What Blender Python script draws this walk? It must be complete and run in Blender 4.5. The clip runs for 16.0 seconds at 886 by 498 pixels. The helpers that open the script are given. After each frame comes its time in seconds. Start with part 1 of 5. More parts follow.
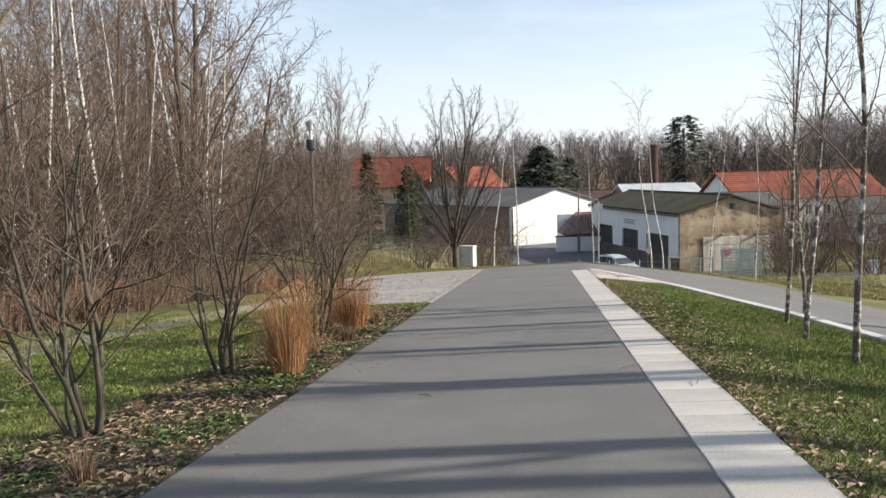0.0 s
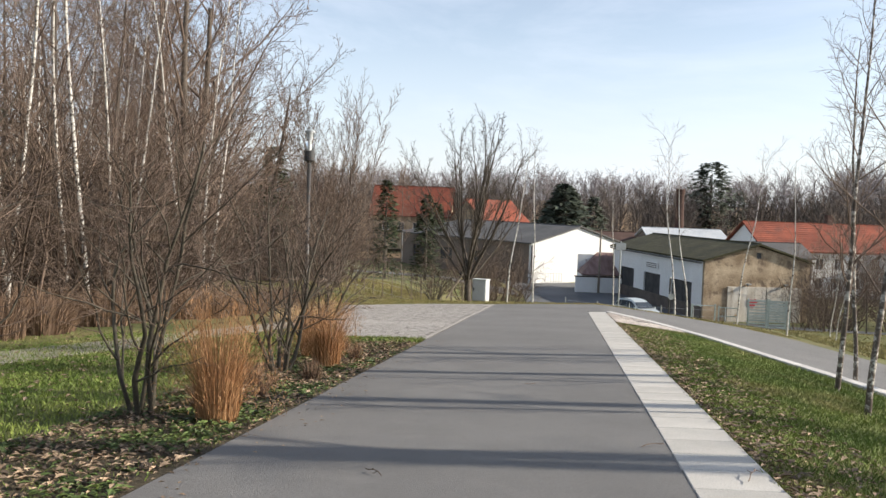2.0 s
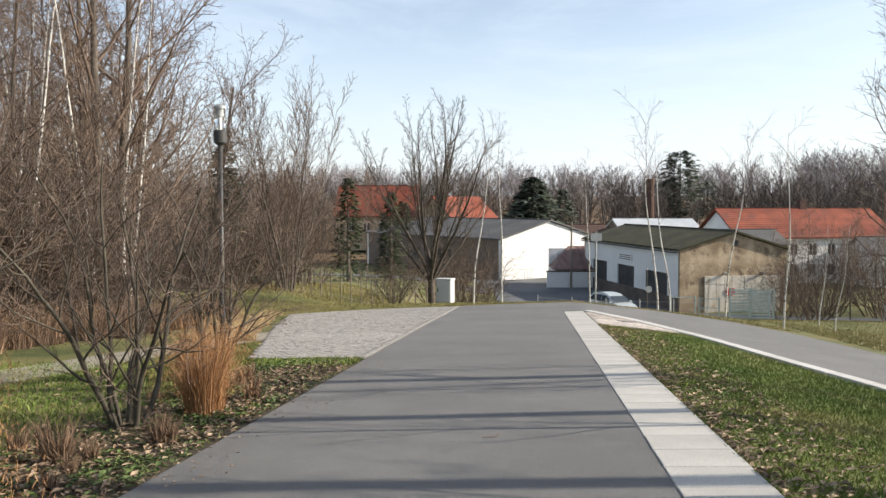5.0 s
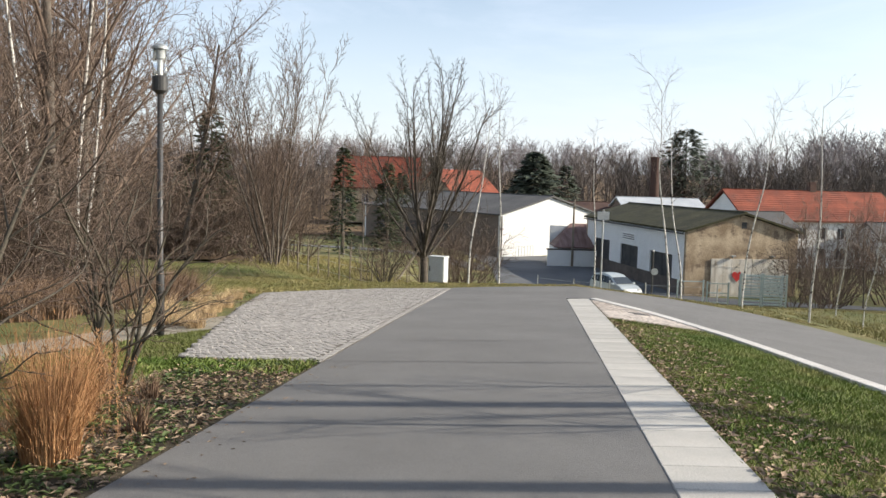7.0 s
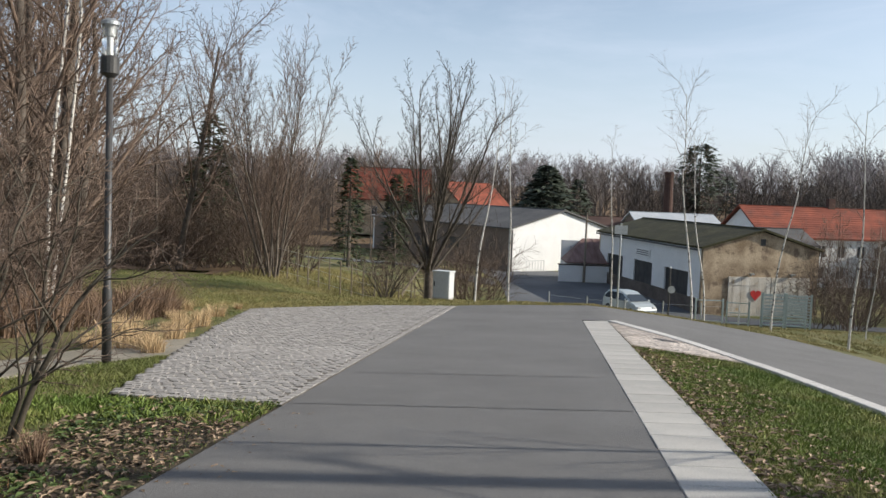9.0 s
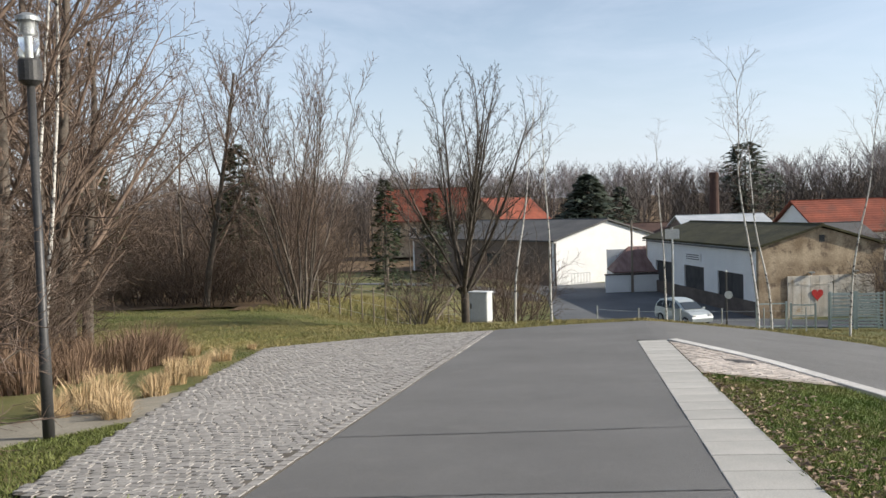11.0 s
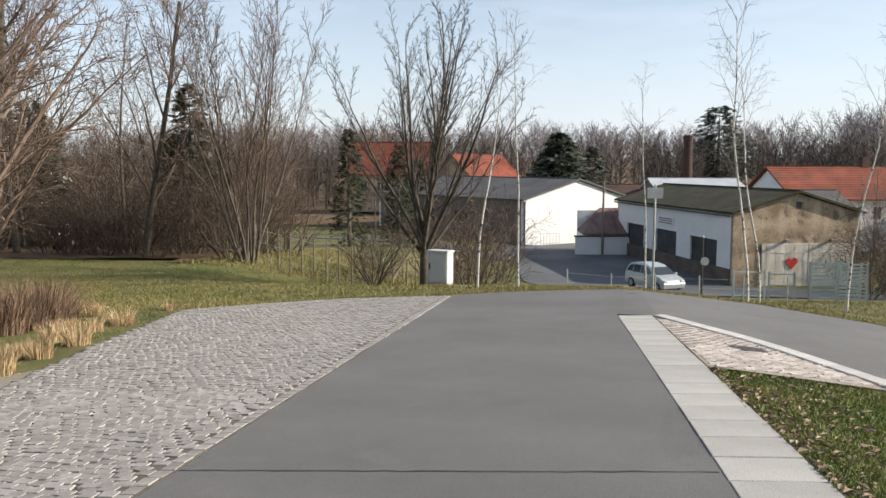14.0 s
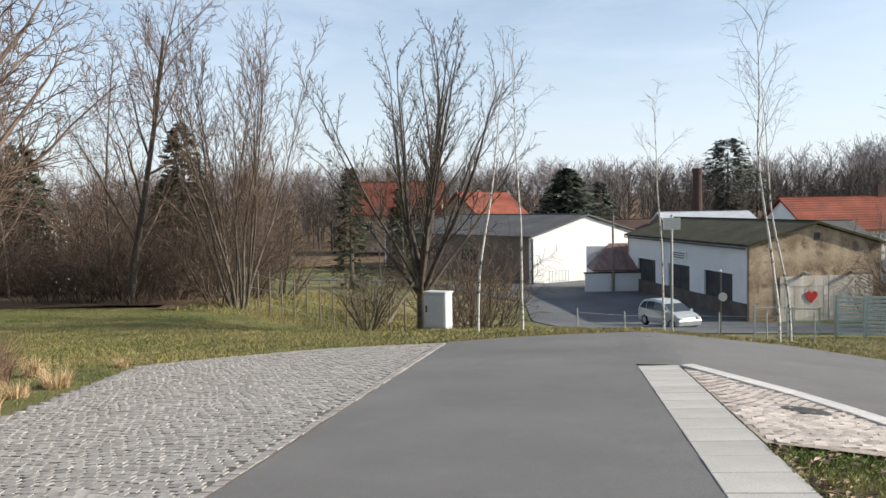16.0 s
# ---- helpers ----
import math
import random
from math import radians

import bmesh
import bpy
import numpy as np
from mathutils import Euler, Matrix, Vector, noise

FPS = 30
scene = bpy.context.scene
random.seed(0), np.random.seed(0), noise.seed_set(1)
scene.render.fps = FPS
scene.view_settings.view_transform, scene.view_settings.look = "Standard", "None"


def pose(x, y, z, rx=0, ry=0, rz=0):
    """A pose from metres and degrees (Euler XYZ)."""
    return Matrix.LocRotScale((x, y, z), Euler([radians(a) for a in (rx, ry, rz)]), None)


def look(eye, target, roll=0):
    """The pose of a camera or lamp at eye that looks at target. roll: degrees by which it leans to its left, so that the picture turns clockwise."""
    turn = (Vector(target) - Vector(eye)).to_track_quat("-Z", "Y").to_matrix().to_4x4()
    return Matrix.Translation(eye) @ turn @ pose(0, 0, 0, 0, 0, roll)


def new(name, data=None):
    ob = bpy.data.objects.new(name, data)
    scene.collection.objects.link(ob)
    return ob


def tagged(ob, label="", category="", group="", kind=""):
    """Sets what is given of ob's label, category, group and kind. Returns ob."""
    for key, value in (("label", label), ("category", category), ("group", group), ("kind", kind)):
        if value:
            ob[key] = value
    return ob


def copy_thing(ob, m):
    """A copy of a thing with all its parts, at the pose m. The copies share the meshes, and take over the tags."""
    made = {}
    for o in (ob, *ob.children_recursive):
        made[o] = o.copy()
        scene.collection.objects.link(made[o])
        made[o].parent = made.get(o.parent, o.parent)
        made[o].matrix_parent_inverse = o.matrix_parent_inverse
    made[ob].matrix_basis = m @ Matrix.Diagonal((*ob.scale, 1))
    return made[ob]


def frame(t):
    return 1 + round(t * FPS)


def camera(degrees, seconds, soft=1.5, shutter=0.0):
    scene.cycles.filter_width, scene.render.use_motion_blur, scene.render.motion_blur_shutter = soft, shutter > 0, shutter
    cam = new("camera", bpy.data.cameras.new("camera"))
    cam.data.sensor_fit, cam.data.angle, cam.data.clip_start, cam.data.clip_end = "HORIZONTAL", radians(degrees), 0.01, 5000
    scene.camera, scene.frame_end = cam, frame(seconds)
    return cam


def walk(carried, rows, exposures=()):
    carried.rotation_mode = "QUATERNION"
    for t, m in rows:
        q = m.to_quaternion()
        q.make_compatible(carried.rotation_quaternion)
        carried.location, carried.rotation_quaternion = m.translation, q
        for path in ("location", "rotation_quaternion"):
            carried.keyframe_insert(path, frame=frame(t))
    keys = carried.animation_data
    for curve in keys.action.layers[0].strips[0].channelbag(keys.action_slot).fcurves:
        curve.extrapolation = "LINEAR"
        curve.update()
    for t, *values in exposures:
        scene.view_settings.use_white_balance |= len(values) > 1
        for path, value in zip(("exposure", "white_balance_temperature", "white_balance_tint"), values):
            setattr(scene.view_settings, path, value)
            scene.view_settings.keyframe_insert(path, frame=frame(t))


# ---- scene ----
cam = camera(55.0, 16.0)
PATH = [
    (0, (-0.939, -2.131, 1.522), (-1.171, -0.152, 1.343), -1.5),
    (0.5, (-0.92, -1.863, 1.464), (-1.216, 0.101, 1.229), -0.6),
    (1, (-0.886, -1.335, 1.448), (-1.117, 0.644, 1.274), -0.3),
    (1.5, (-0.85, -0.814, 1.379), (-1.15, 1.162, 1.312), -0.8),
    (2, (-0.83, -0.156, 1.296), (-1.11, 1.822, 1.193), 2.0),
    (2.5, (-0.88, 0.607, 1.246), (-1.11, 2.581, 1.029), 0.6),
    (3, (-0.922, 1.041, 1.189), (-1.203, 3.012, 1.004), 1.9),
    (3.5, (-0.905, 1.611, 1.168), (-1.147, 3.589, 0.996), -2.0),
    (4, (-0.9, 1.981, 1.126), (-1.199, 3.947, 0.915), 0.9),
    (4.5, (-0.829, 2.689, 1.09), (-1.009, 4.675, 0.945), -2.1),
    (5, (-0.822, 3.137, 1.054), (-1.034, 5.123, 0.951), -0.0),
    (5.2, (-0.776, 3.44, 1.021), (-0.912, 5.434, 0.948), -0.1),
    (7.3, (-0.88, 5.986, 0.982), (-1.096, 7.967, 0.812), 1.6),
    (7.5, (-0.926, 6.148, 0.993), (-1.071, 8.136, 0.826), 2.4),
    (8, (-0.909, 6.624, 0.906), (-1.154, 8.606, 0.8), 3.8),
    (8.5, (-0.913, 7.116, 0.915), (-1.062, 9.108, 0.811), 3.1),
    (9, (-0.897, 7.711, 0.852), (-1.134, 9.692, 0.718), 2.2),
    (9.5, (-0.885, 8.247, 0.788), (-1.151, 10.228, 0.708), 0.5),
    (10, (-0.907, 8.682, 0.76), (-1.123, 10.67, 0.714), -2.9),
    (10.2, (-0.854, 8.99, 0.765), (-1.186, 10.96, 0.688), -2.7),
    (12.3, (-0.87, 10.983, 0.624), (-1.202, 12.952, 0.52), -0.3),
    (12.5, (-0.892, 11.114, 0.615), (-1.255, 13.075, 0.467), 0.7),
    (13, (-0.934, 11.817, 0.582), (-1.096, 13.803, 0.405), 0.9),
    (13.5, (-0.922, 12.223, 0.539), (-1.248, 14.181, 0.294), 1.3),
    (14, (-0.959, 12.772, 0.51), (-1.228, 14.745, 0.318), 0.2),
    (14.5, (-0.959, 13.185, 0.496), (-1.296, 15.151, 0.349), -1.0),
    (15, (-0.941, 13.747, 0.424), (-1.195, 15.726, 0.293), -0.7),
    (15.5, (-0.915, 14.348, 0.375), (-1.15, 16.331, 0.247), -1.3),
    (16, (-0.912, 14.822, 0.347), (-1.203, 16.798, 0.248), -1.0),
]
EXPOSURES = [(0, 0.73, 6600, 10), (4, 0.73, 6600, 10), (5.2, 0.77, 6600, 9), (7.5, 0.71, 6550, 9), (8.0, 0.57, 6500, 9), (8.5, 0.50, 6430, 9), (9, 0.37, 6350, 9), (9.5, 0.44, 6400, 9), (10.2, 0.42, 6400, 9), (12.5, 0.58, 6450, 9), (13.5, 0.53, 6550, 10), (15, 0.64, 6450, 9), (16, 0.58, 6400, 9)]
walk(cam, [(t, look(eye, target, roll)) for t, eye, target, roll in PATH], EXPOSURES)

# ---- light: low winter sun from the side, pale clear sky ----
SUN_DIR = Vector((1.0, 0.06, 0.50)).normalized()
world = bpy.data.worlds.new("sky")
scene.world = world
world.use_nodes = True
wn = world.node_tree.nodes
sky = wn.new("ShaderNodeTexSky")
sky.sky_type = "NISHITA"
sky.sun_disc = False
sky.sun_elevation = math.asin(SUN_DIR.z)
sky.sun_rotation = math.atan2(SUN_DIR.x, SUN_DIR.y)
sky.air_density, sky.dust_density, sky.ozone_density = 0.9, 0.8, 1.0
haze = wn.new("ShaderNodeHueSaturation")
haze.inputs["Saturation"].default_value = 0.72
world.node_tree.links.new(sky.outputs[0], haze.inputs["Color"])
# thin drawn-out cirrus veils, and a milky lilac air towards the horizon
aim = wn.new("ShaderNodeTexCoord")
flat = wn.new("ShaderNodeMapping")
flat.inputs["Scale"].default_value = (1.1, 1.1, 4.2)
flat.inputs["Rotation"].default_value = (0.0, 0.12, 0.4)
world.node_tree.links.new(aim.outputs["Generated"], flat.inputs[0])
veil = wn.new("ShaderNodeTexNoise")
veil.inputs["Scale"].default_value, veil.inputs["Detail"].default_value, veil.inputs["Roughness"].default_value = 2.3, 7.0, 0.62
veil.inputs["Distortion"].default_value = 0.5
world.node_tree.links.new(flat.outputs[0], veil.inputs["Vector"])
veil_amount = wn.new("ShaderNodeMapRange")
for slot, v in zip(("From Min", "From Max", "To Min", "To Max"), (0.46, 0.78, 0.0, 0.42)):
    veil_amount.inputs[slot].default_value = v
world.node_tree.links.new(veil.outputs[0], veil_amount.inputs["Value"])
height = wn.new("ShaderNodeSeparateXYZ")
world.node_tree.links.new(aim.outputs["Generated"], height.inputs[0])
low_air = wn.new("ShaderNodeMapRange")
for slot, v in zip(("From Min", "From Max", "To Min", "To Max"), (0.0, 0.20, 0.62, 0.0)):
    low_air.inputs[slot].default_value = v
world.node_tree.links.new(height.outputs["Z"], low_air.inputs["Value"])
white = haze.outputs[0]
for amount, tint in ((low_air, (4.35, 4.65, 5.5, 1)), (veil_amount, (5.2, 5.6, 6.5, 1))):
    mixer = wn.new("ShaderNodeMix")
    mixer.data_type = "RGBA"
    world.node_tree.links.new(amount.outputs[0], mixer.inputs[0])
    world.node_tree.links.new(white, mixer.inputs[6])
    mixer.inputs[7].default_value = tint
    white = mixer.outputs[2]
world.node_tree.links.new(white, wn["Background"].inputs[0])
wn["Background"].inputs[1].default_value = 0.125
sun = new("sun", bpy.data.lights.new("sun", "SUN"))
sun.data.energy, sun.data.angle, sun.data.color = 4.5, radians(0.53), (1.0, 0.91, 0.79)
sun.matrix_world = look((60, 10, 60), Vector((60, 10, 60)) - SUN_DIR)


# ---- materials ----
def ramp(nt, fac, stops):
    r = nt.nodes.new("ShaderNodeValToRGB")
    while len(r.color_ramp.elements) < len(stops):
        r.color_ramp.elements.new(0.5)
    for e, (p, c) in zip(r.color_ramp.elements, stops):
        e.position, e.color = p, (*c, 1)
    nt.links.new(fac, r.inputs[0])
    return r.outputs[0]


def mixc(nt, fac, a, b, blend="MIX"):
    m = nt.nodes.new("ShaderNodeMix")
    m.data_type, m.blend_type = "RGBA", blend
    for slot, v in ((0, fac), (6, a), (7, b)):
        if isinstance(v, bpy.types.NodeSocket):
            nt.links.new(v, m.inputs[slot])
        elif slot == 0:
            m.inputs[0].default_value = v
        else:
            m.inputs[slot].default_value = (*v, 1)
    return m.outputs[2]


def tex(nt, kind, scale, detail=4.0, rough=0.6, stretch=None, coords="Object"):
    tc = nt.nodes.new("ShaderNodeTexCoord")
    src = tc.outputs[coords]
    if stretch:
        mp = nt.nodes.new("ShaderNodeMapping")
        mp.inputs["Scale"].default_value = stretch
        nt.links.new(src, mp.inputs[0])
        src = mp.outputs[0]
    n = nt.nodes.new("ShaderNodeTexNoise" if kind == "noise" else "ShaderNodeTexVoronoi")
    nt.links.new(src, n.inputs["Vector"])
    n.inputs["Scale"].default_value = scale
    if kind == "noise":
        n.inputs["Detail"].default_value, n.inputs["Roughness"].default_value = detail, rough
    return n.outputs[0]


def material(name, dark, light, scale=4.0, fine=60.0, rough=0.85, bump=0.3, dist=0.01, metal=0.0, stretch=None, vary=0.0, stain=None, low=0.3, high=0.7):
    """Two scales of noise between two colours, a stain at a third, with fine relief."""
    m = bpy.data.materials.new(name)
    m.use_nodes = True
    nt = m.node_tree
    b = nt.nodes["Principled BSDF"]
    big, small = tex(nt, "noise", scale, 5, 0.6, stretch), tex(nt, "noise", fine, 3, 0.7, stretch)
    col = ramp(nt, big, [(low, dark), (high, light)])
    grain = ramp(nt, small, [(0.3, (0.72, 0.72, 0.72)), (0.7, (1.2, 1.2, 1.2))])
    col = mixc(nt, 1.0, col, grain, "MULTIPLY")
    if stain:
        sc, colour, p0, p1 = stain
        f = ramp(nt, tex(nt, "noise", sc, 6, 0.65), [(p0, (0, 0, 0)), (p1, (1, 1, 1))])
        col = mixc(nt, f, col, colour)
    if vary:
        oi = nt.nodes.new("ShaderNodeObjectInfo")
        geo = nt.nodes.new("ShaderNodeNewGeometry")
        add = nt.nodes.new("ShaderNodeMath")
        add.operation = "ADD"
        nt.links.new(oi.outputs["Random"], add.inputs[0])
        nt.links.new(geo.outputs["Random Per Island"], add.inputs[1])
        fr = nt.nodes.new("ShaderNodeMath")
        fr.operation = "FRACT"
        nt.links.new(add.outputs[0], fr.inputs[0])
        v = ramp(nt, fr.outputs[0], [(0, (1 - vary,) * 3), (1, (1 + vary,) * 3)])
        col = mixc(nt, 1.0, col, v, "MULTIPLY")
    nt.links.new(col, b.inputs["Base Color"])
    b.inputs["Roughness"].default_value, b.inputs["Metallic"].default_value = rough, metal
    b.inputs["Specular IOR Level"].default_value = 0.3
    if bump:
        bp = nt.nodes.new("ShaderNodeBump")
        bp.inputs["Strength"].default_value, bp.inputs["Distance"].default_value = bump, dist
        nt.links.new(small, bp.inputs["Height"])
        nt.links.new(bp.outputs[0], b.inputs["Normal"])
    return m


M_ASPHALT = material("asphalt", (0.145, 0.142, 0.137), (0.186, 0.183, 0.177), 0.6, 110, 0.85, 0.9, 0.006, stain=(1.7, (0.192, 0.187, 0.179), 0.55, 0.85))
M_DARKLINE = material("dark_line", (0.055, 0.054, 0.052), (0.10, 0.098, 0.095), 6, 60, 0.6, 0.3, 0.004)
M_YARD = material("yard_asphalt", (0.09, 0.095, 0.10), (0.15, 0.155, 0.16), 0.2, 8, 0.85, 0.3, 0.01)
M_CONCRETE = material("concrete_slab", (0.40, 0.39, 0.36), (0.52, 0.50, 0.46), 1.6, 90, 0.85, 0.35, 0.003, vary=0.07, stain=(5, (0.33, 0.31, 0.27), 0.58, 0.8))
M_SETT = material("granite_sett", (0.26, 0.245, 0.225), (0.38, 0.36, 0.335), 5, 70, 0.85, 0.35, 0.004, vary=0.16)
M_SETT_PALE = material("pale_granite_sett", (0.42, 0.36, 0.31), (0.62, 0.56, 0.50), 5, 70, 0.8, 0.5, 0.006, vary=0.22)
M_KERB = material("pale_kerb_stone", (0.52, 0.50, 0.47), (0.66, 0.64, 0.60), 4, 70, 0.85, 0.3, 0.004, vary=0.08)
M_JOINT = material("joint_sand", (0.10, 0.088, 0.072), (0.17, 0.15, 0.125), 6, 90, 0.95, 0.4)
M_LAWN = material("winter_lawn", (0.07, 0.088, 0.024), (0.165, 0.165, 0.058), 0.55, 22, 0.9, 0.9, 0.03, stain=(0.23, (0.23, 0.18, 0.08), 0.45, 0.68))
M_LITTER = material("leaf_litter_soil", (0.04, 0.035, 0.022), (0.10, 0.08, 0.05), 2.2, 25, 0.95, 1.0, 0.03)
M_FOREST = material("forest_floor", (0.10, 0.065, 0.035), (0.22, 0.15, 0.085), 0.6, 12, 0.95, 1.0, 0.04)
M_GRAVEL = material("gravel", (0.22, 0.20, 0.155), (0.35, 0.32, 0.26), 1.2, 60, 0.95, 0.6, 0.01)
M_LEAF = material("dry_leaf", (0.11, 0.072, 0.045), (0.38, 0.285, 0.195), 14, 40, 0.75, 0.2, vary=0.6)
M_BLADE = material("grass_blade", (0.076, 0.132, 0.022), (0.185, 0.228, 0.052), 1.2, 30, 0.6, 0, vary=0.35, stain=(0.5, (0.30, 0.26, 0.11), 0.52, 0.72))
M_DRYBLADE = material("yellowed_grass_blade", (0.15, 0.15, 0.045), (0.32, 0.26, 0.11), 0.8, 30, 0.6, 0, vary=0.3)
M_LAWNBLADE = material("lawn_blade", (0.085, 0.115, 0.028), (0.20, 0.20, 0.06), 0.35, 30, 0.6, 0, vary=0.25, stain=(0.3, (0.25, 0.20, 0.085), 0.50, 0.68))
M_STRAW = material("dry_grass", (0.27, 0.13, 0.055), (0.50, 0.29, 0.14), 3, 30, 0.7, 0, vary=0.3)
M_STRAW_PALE = material("pale_dry_grass", (0.42, 0.29, 0.15), (0.60, 0.46, 0.28), 3, 30, 0.7, 0, vary=0.3)
M_COVER = material("ground_cover_leaf", (0.045, 0.075, 0.02), (0.12, 0.16, 0.05), 5, 40, 0.5, 0.1, vary=0.4)
M_RUST = material("rusty_sheet", (0.15, 0.085, 0.07), (0.26, 0.17, 0.15), 0.8, 14, 0.7, 0.3, 0.01, stretch=(3, 0.6, 1))
M_JOINT_PALE = material("pale_joint_sand", (0.26, 0.225, 0.185), (0.38, 0.335, 0.28), 6, 90, 0.95, 0.4)
M_BRAMBLE = material("dead_bramble", (0.13, 0.085, 0.055), (0.27, 0.18, 0.12), 2, 20, 0.8, 0, vary=0.35)
M_BARK = material("grey_bark", (0.075, 0.062, 0.05), (0.17, 0.145, 0.12), 6, 50, 0.9, 0.6, 0.01, vary=0.2)
M_TWIG = material("brown_twig", (0.108, 0.075, 0.056), (0.225, 0.166, 0.128), 3, 30, 0.8, 0, vary=0.25)
# darker copy of the grey bark; the tree's backlit shade is in this colour
M_BARK_BACKLIT = material("backlit_bark", (0.045, 0.037, 0.03), (0.115, 0.098, 0.08), 6, 50, 0.9, 0.5, 0.01, vary=0.15)
# darkened twig colour: the shade inside dense brush is put in here
M_TWIG_SHADED = material("shaded_twig", (0.062, 0.044, 0.033), (0.135, 0.098, 0.072), 3, 30, 0.8, 0, vary=0.3)
M_SHRUB = material("shrub_bark", (0.04, 0.034, 0.025), (0.115, 0.10, 0.073), 5, 60, 0.7, 0.3, 0.004, vary=0.15)
M_MOSSY = material("mossy_bark", (0.12, 0.095, 0.05), (0.25, 0.19, 0.10), 4, 30, 0.9, 0.5, 0.01, vary=0.2)
M_BIRCH = material("birch_bark", (0.45, 0.43, 0.39), (0.68, 0.66, 0.61), 3, 30, 0.7, 0.3, 0.004, stretch=(1, 1, 6), stain=(9, (0.06, 0.05, 0.045), 0.53, 0.60))
M_BIRCH_DARK = material("young_birch_bark", (0.06, 0.047, 0.04), (0.16, 0.13, 0.105), 5, 40, 0.8, 0.3, 0.004, stain=(9, (0.55, 0.52, 0.47), 0.50, 0.60))
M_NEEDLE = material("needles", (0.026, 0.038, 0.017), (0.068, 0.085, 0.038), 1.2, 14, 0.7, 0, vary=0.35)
# greyer needles for trees beyond 120 m, with distance haze in the colour
M_NEEDLE_HAZED = material("hazed_needles", (0.062, 0.078, 0.056), (0.125, 0.145, 0.105), 1.2, 14, 0.7, 0, vary=0.3)
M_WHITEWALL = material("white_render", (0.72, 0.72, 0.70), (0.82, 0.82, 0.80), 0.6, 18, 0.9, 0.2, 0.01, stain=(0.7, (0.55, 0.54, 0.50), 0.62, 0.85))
M_DARKWALL = material("grey_render", (0.14, 0.11, 0.09), (0.22, 0.175, 0.14), 0.5, 12, 0.9, 0.3, 0.02, stain=(0.5, (0.14, 0.11, 0.09), 0.5, 0.7))
M_TAN = material("weathered_tan_render", (0.26, 0.19, 0.12), (0.52, 0.41, 0.28), 0.6, 9, 0.9, 0.4, 0.02, low=0.38, high=0.62, stain=(1.1, (0.17, 0.125, 0.088), 0.53, 0.64))
M_DARKBROWN = material("dark_brown", (0.09, 0.075, 0.065), (0.16, 0.13, 0.11), 0.8, 10, 0.9, 0.3, 0.02)
M_DOORPALE = material("peeling_pale_paint", (0.52, 0.46, 0.37), (0.76, 0.72, 0.64), 0.9, 16, 0.8, 0.2, 0.01, stretch=(2.5, 2.5, 0.5), stain=(1.1, (0.48, 0.30, 0.12), 0.60, 0.74))
M_TILE = material("red_roof_tile", (0.15, 0.042, 0.027), (0.27, 0.078, 0.045), 0.5, 10, 0.85, 0.4, 0.02, vary=0.12, stain=(0.35, (0.11, 0.05, 0.04), 0.52, 0.74))
M_FELT = material("grey_roof_felt", (0.085, 0.085, 0.085), (0.14, 0.135, 0.13), 0.3, 9, 0.9, 0.3, 0.02)
M_MOSSROOF = material("mossy_roof_felt", (0.032, 0.030, 0.017), (0.070, 0.066, 0.030), 0.5, 9, 0.95, 0.6, 0.03, stain=(0.9, (0.10, 0.092, 0.052), 0.55, 0.72))
M_PALEROOF = material("pale_sheet_roof", (0.40, 0.43, 0.45), (0.55, 0.57, 0.58), 0.4, 10, 0.6, 0.2)
# near-black frames, panes and vent; the openings' darkness is in the colour
M_DARKOPEN = material("dark_opening", (0.03, 0.03, 0.033), (0.07, 0.068, 0.065), 1.5, 20, 0.7, 0.2)
M_BRICK = material("old_brick", (0.062, 0.038, 0.032), (0.11, 0.066, 0.052), 0.7, 9, 0.9, 0.4, 0.02)
M_STEELDARK = material("dark_painted_steel", (0.055, 0.055, 0.055), (0.085, 0.083, 0.08), 3, 60, 0.45, 0.1, metal=0.3)
M_GALV = material("galvanised_steel", (0.36, 0.38, 0.38), (0.50, 0.52, 0.52), 4, 60, 0.45, 0.1, metal=0.6)
M_GATE = material("grey_green_steel", (0.34, 0.40, 0.39), (0.50, 0.56, 0.54), 3, 50, 0.5, 0.1, metal=0.3)
M_CABINET = material("grey_cabinet_plastic", (0.50, 0.52, 0.52), (0.58, 0.60, 0.60), 2, 40, 0.55, 0.1, 0.003, stain=(3, (0.42, 0.43, 0.42), 0.6, 0.8))
M_RED = material("red_paint", (0.45, 0.03, 0.03), (0.60, 0.06, 0.05), 3, 30, 0.5, 0)
M_WOODGREY = material("weathered_wood", (0.16, 0.13, 0.10), (0.28, 0.24, 0.19), 2, 40, 0.9, 0.3, 0.01, stretch=(3, 3, 0.6))
M_CARPAINT = material("silver_car_paint", (0.46, 0.50, 0.50), (0.54, 0.58, 0.57), 2, 30, 0.3, 0, metal=0.35)
M_RUBBER = material("tyre_rubber", (0.02, 0.02, 0.02), (0.04, 0.04, 0.04), 4, 50, 0.9, 0.2)
M_IRON = material("cast_iron", (0.05, 0.045, 0.04), (0.10, 0.09, 0.08), 6, 50, 0.6, 0.3, metal=0.4)
M_SIGNBACK = material("sign_plate", (0.55, 0.55, 0.53), (0.65, 0.65, 0.62), 3, 30, 0.5, 0)


def glass(name, colour, rough, alpha_mix=0.0):
    m = bpy.data.materials.new(name)
    m.use_nodes = True
    b = m.node_tree.nodes["Principled BSDF"]
    b.inputs["Base Color"].default_value = (*colour, 1)
    b.inputs["Roughness"].default_value = rough
    b.inputs["Transmission Weight"].default_value = alpha_mix
    return m


M_PANE = glass("window_glass", (0.04, 0.05, 0.06), 0.06)
